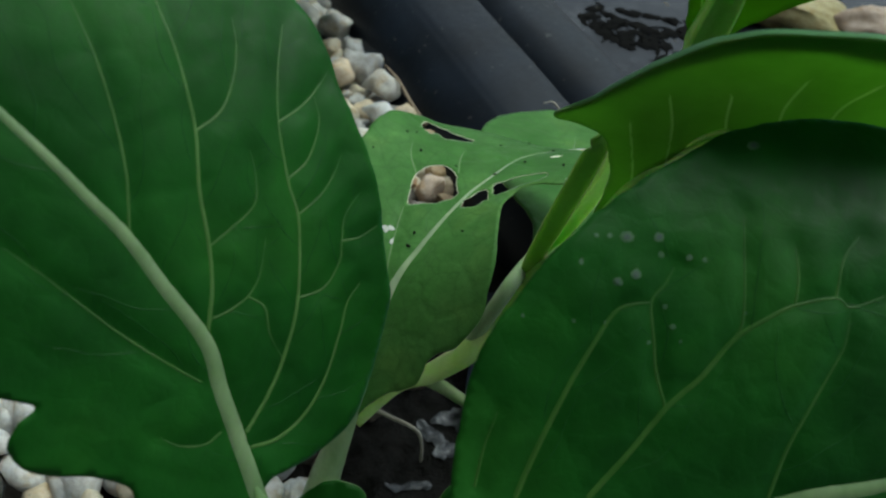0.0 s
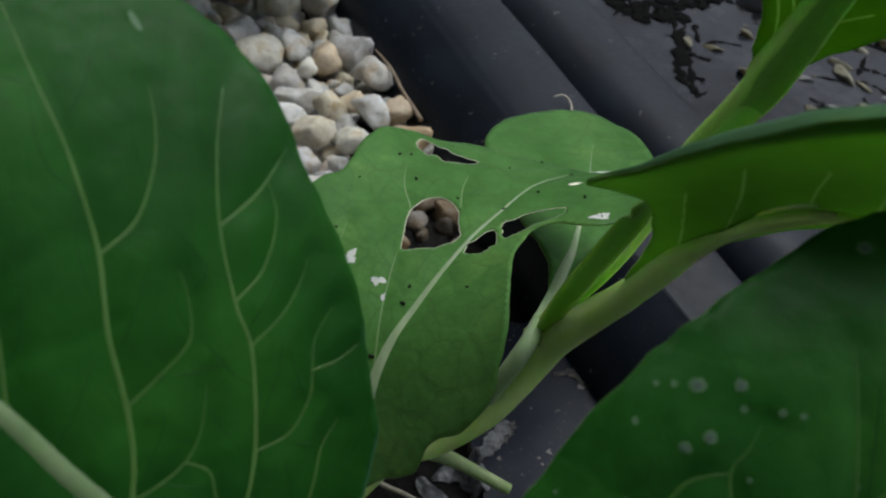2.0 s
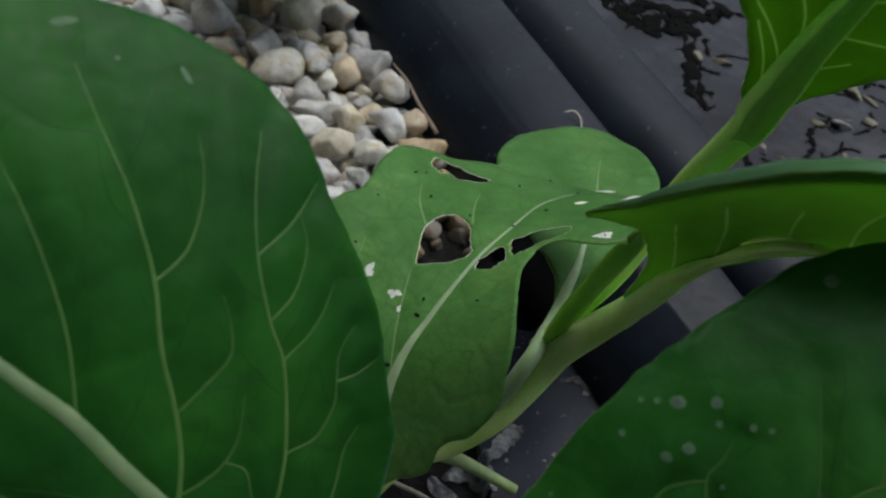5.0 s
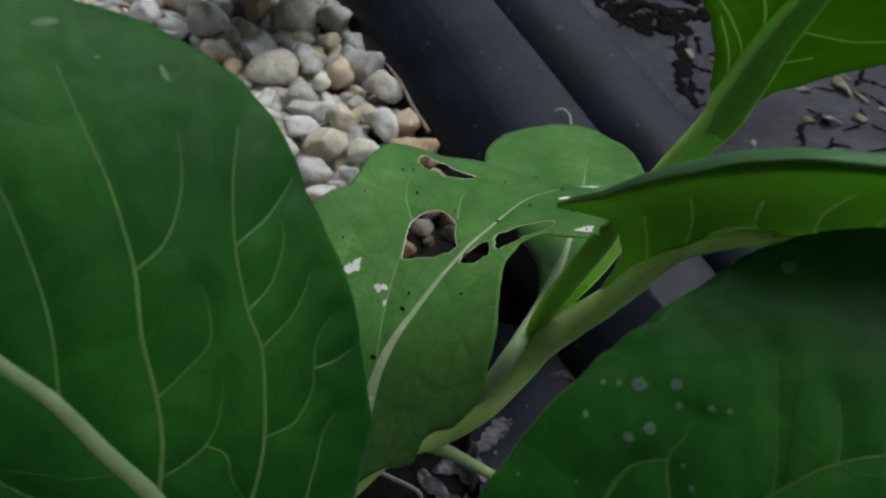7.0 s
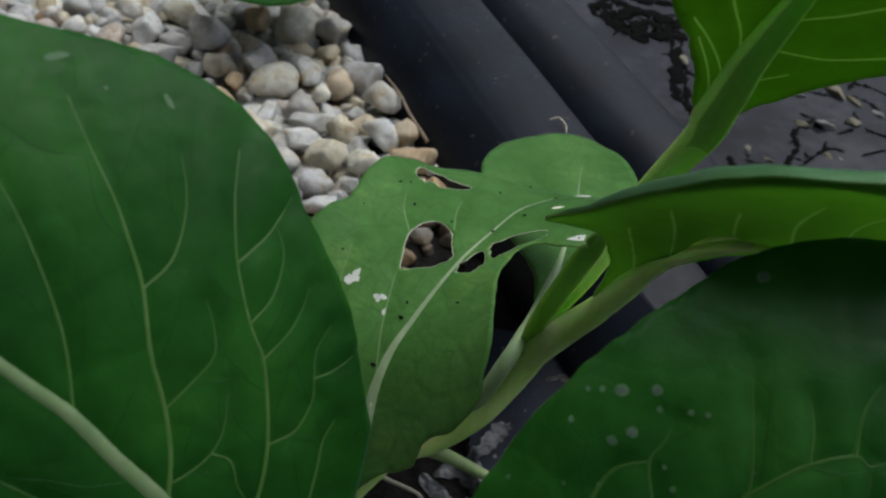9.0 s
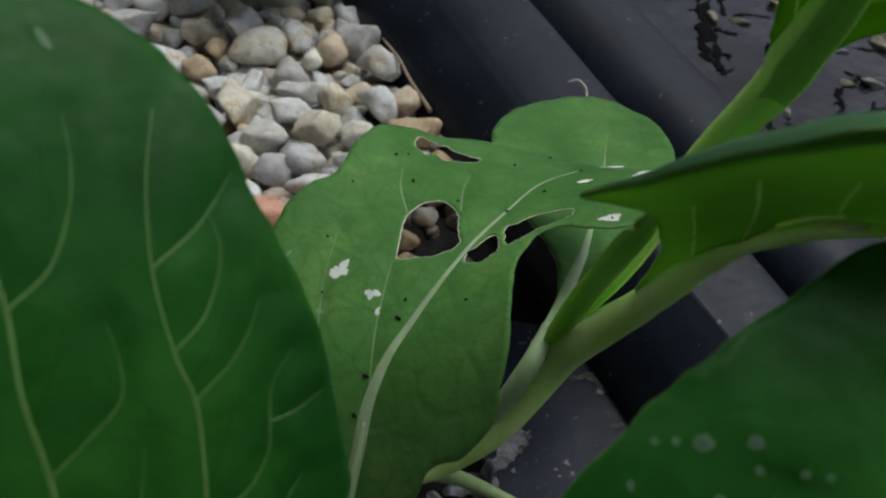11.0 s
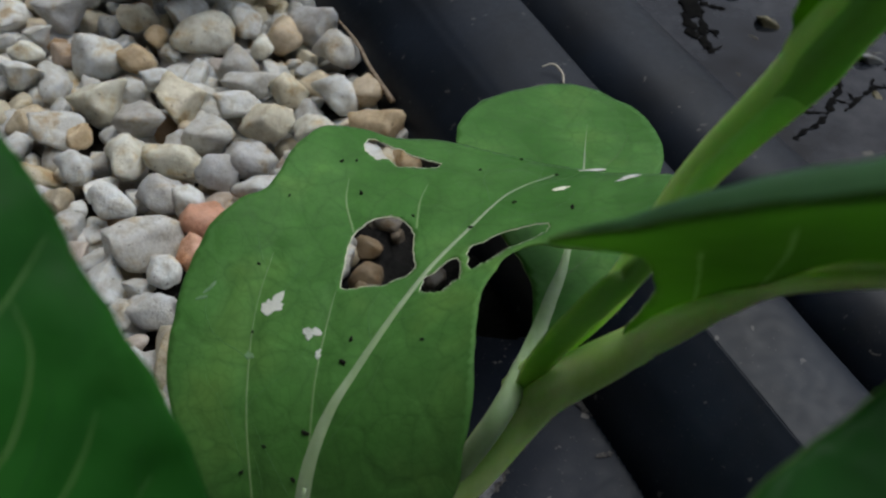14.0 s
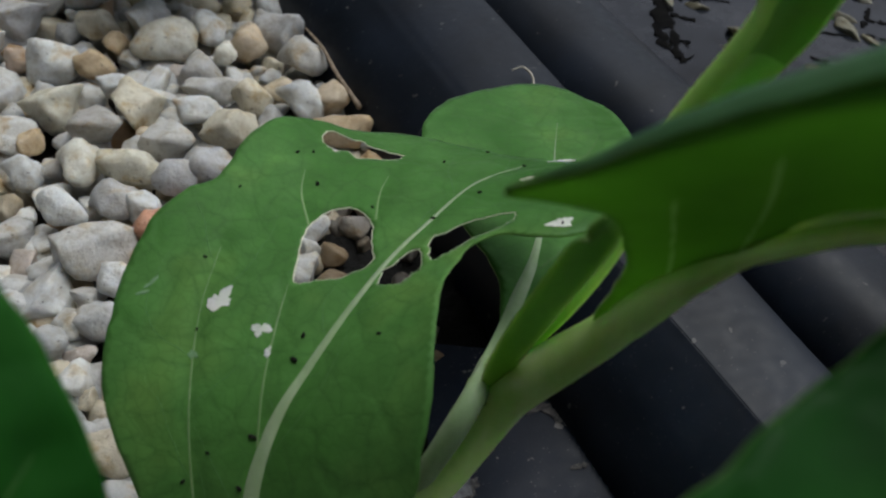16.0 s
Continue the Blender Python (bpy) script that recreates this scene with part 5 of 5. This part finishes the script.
for path, r in (([(0.093, 0.231), (0.0955, 0.2066), (0.0972, 0.1883), (0.0966, 0.1709), (0.098, 0.166)], 0.0022), ([(0.0965, 0.180), (0.1000, 0.1815), (0.1030, 0.1800)], 0.0013),
                ([(0.060, 0.262), (0.075, 0.253), (0.093, 0.247), (0.094, 0.232)], 0.0036), ([(0.066, 0.245), (0.070, 0.236), (0.076, 0.226), (0.083, 0.220)], 0.0034), ([(0.058, 0.250), (0.062, 0.240), (0.066, 0.232)], 0.0040), ([(0.080, 0.243), (0.088, 0.236), (0.097, 0.234)], 0.0030), ([(0.152, 0.196), (0.160, 0.1945), (0.168, 0.196)], 0.0009), ([(0.146, 0.178), (0.152, 0.1735), (0.158, 0.171)], 0.0014), ([(0.172, 0.172), (0.180, 0.168), (0.190, 0.168)], 0.0011), ([(0.172, 0.198), (0.178, 0.194), (0.183, 0.187)], 0.0012), ([(0.098, 0.205), (0.102, 0.198), (0.108, 0.197)], 0.0014), ([(0.1485, 0.1732), (0.1405, 0.1614), (0.1398, 0.1548), (0.1354, 0.1448), (0.1319, 0.1383)], 0.0014),
                ([(0.1319, 0.1383), (0.1254, 0.1381), (0.1164, 0.1392)], 0.0007), ([(0.1354, 0.1448), (0.1422, 0.1457), (0.1418, 0.1520)], 0.0009), ([(0.1319, 0.1383), (0.128, 0.132), (0.124, 0.127), (0.118, 0.123)], 0.0008),
                ([(0.1518, 0.1597), (0.1498, 0.1530)], 0.0012), ([(0.1094, 0.1413), (0.1107, 0.137), (0.1114, 0.1327), (0.1093, 0.1304)], 0.0011), ([(0.1369, 0.1384), (0.1455, 0.1475), (0.1518, 0.1556), (0.1583, 0.1541)], 0.0009),
                ([(0.1722, 0.2026), (0.1750, 0.210), (0.1786, 0.2181)], 0.0013), ([(0.1760, 0.208), (0.1816, 0.2065), (0.190, 0.201)], 0.0010), ([(0.158, 0.166), (0.166, 0.170), (0.171, 0.1775), (0.170, 0.184)], 0.0010),
                ([(0.110, 0.262), (0.128, 0.252), (0.150, 0.249), (0.172, 0.255)], 0.0030), ([(0.180, 0.233), (0.196, 0.226), (0.214, 0.229)], 0.0022), ([(0.166, 0.153), (0.178, 0.159), (0.190, 0.157)], 0.0010),
                ([(0.105, 0.206), (0.112, 0.213), (0.122, 0.212)], 0.0011), ([(0.186, 0.181), (0.198, 0.190), (0.208, 0.188)], 0.0013)):
    strand(path, r)
for path, r in (([(0.0612, 0.2604), (0.0637, 0.2457), (0.0675, 0.2323)], 0.0046), ([(0.0693, 0.2447), (0.0761, 0.2381), (0.0824, 0.2283), (0.0921, 0.2304)], 0.0050), ([(0.0722, 0.2457), (0.0851, 0.2489), (0.0957, 0.2407), (0.1076, 0.2471), (0.1187, 0.2569)], 0.0044),
                ([(0.0993, 0.2431), (0.0985, 0.2259), (0.0946, 0.2036), (0.0913, 0.1834), (0.0951, 0.1763)], 0.0030), ([(0.0773, 0.263), (0.0917, 0.2618), (0.1088, 0.2584)], 0.0050), ([(0.1842, 0.272), (0.1849, 0.2572)], 0.0026), ([(0.1765, 0.2403), (0.168, 0.2216)], 0.0018), ([(0.1039, 0.2249), (0.1038, 0.2116)], 0.0022)):
    strand(path, r)


# pale shreds of old plastic and dirt smears near the foot of the plant
SHRED, nt_, b_ = material("pale_dirty_plastic", 0.45, 0.5)
v_ = coords(nt_)
nt_.links.new(ramp(nt_, noise_tex(nt_, v_, 420.0, 5.0, 0.7), [(0.35, (0.030, 0.031, 0.038)), (0.55, (0.11, 0.115, 0.13)), (0.75, (0.26, 0.265, 0.28))]), b_.inputs["Base Color"])
DUST, nt_, b_ = material("dried_pale_mud", 0.9, 0.2)
v_ = coords(nt_)
nt_.links.new(ramp(nt_, noise_tex(nt_, v_, 900.0, 4.0, 0.7), [(0.4, (0.030, 0.030, 0.034)), (0.75, (0.15, 0.14, 0.13))]), b_.inputs["Base Color"])


def shred(x, y, z, length, width, turn, seed, mat, label, crumple):
    """A crumpled scrap with torn ends."""
    n, m = 14, 8
    verts, faces = [], []
    for i in range(n + 1):
        for j in range(m + 1):
            a, b = (i / n - 0.5) * length, (j / m - 0.5) * width * (0.65 + 0.5 * noise.noise((i * 0.5, seed, 1.0))) * math.sqrt(max(0.05, 1 - (2 * i / n - 1) ** 4))
            px_, py_ = x + a * math.cos(turn) - b * math.sin(turn), y + a * math.sin(turn) + b * math.cos(turn)
            verts.append((px_, py_, z(px_, py_) + crumple * (0.6 + noise.noise((a * 160, b * 160, seed))) + 0.00035))
    k = len(verts)
    verts += [(v[0], v[1], v[2] - 0.0003) for v in verts]
    for i in range(n):
        for j in range(m):
            q = (i * (m + 1) + j, (i + 1) * (m + 1) + j, (i + 1) * (m + 1) + j + 1, i * (m + 1) + j + 1)
            faces += [q, tuple(c + k for c in q[::-1])]
    ob = mesh_object("plastic_scrap" if crumple > 0.0002 else "mud_smear", verts, faces, mat)
    tagged(ob, label, "scrap" if crumple > 0.0002 else "mud", "scraps by the plant" if crumple > 0.0002 else "mud smears on the sheet")


def bare(x, y):
    return max(soil_height(x, y), film_height(x, y) if in_film(x, y) else -1.0)


for x, y, l, w, a, sd in ((0.0198, -0.0091, 0.016, 0.006, 0.5, 1.0), (0.0140, -0.0172, 0.012, 0.006, -0.7, 2.0), (0.0192, -0.0208, 0.010, 0.006, 0.5, 4.5), (0.0226, -0.0120, 0.011, 0.006, -0.9, 6.5), (0.0268, -0.0025, 0.012, 0.006, 1.1, 3.0), (0.0100, -0.0330, 0.012, 0.004, 0.2, 4.0)):
    shred(x, y, bare, l, w, a, sd, SHRED, "crumpled pale grey scrap of old plastic on soil", 0.0004)
for x, y, l, w, a, sd in ((0.0475, 0.0190, 0.008, 0.0035, -0.6, 5.0), (0.0425, 0.0195, 0.004, 0.002, 0.4, 6.0), (0.0300, 0.0000, 0.007, 0.003, 1.2, 7.0), (0.0520, 0.0075, 0.004, 0.0016, 0.3, 8.0)):
    shred(x, y, film_height, l, w, a, sd, DUST, "dried pale mud smear on the black sheet", 0.00004)
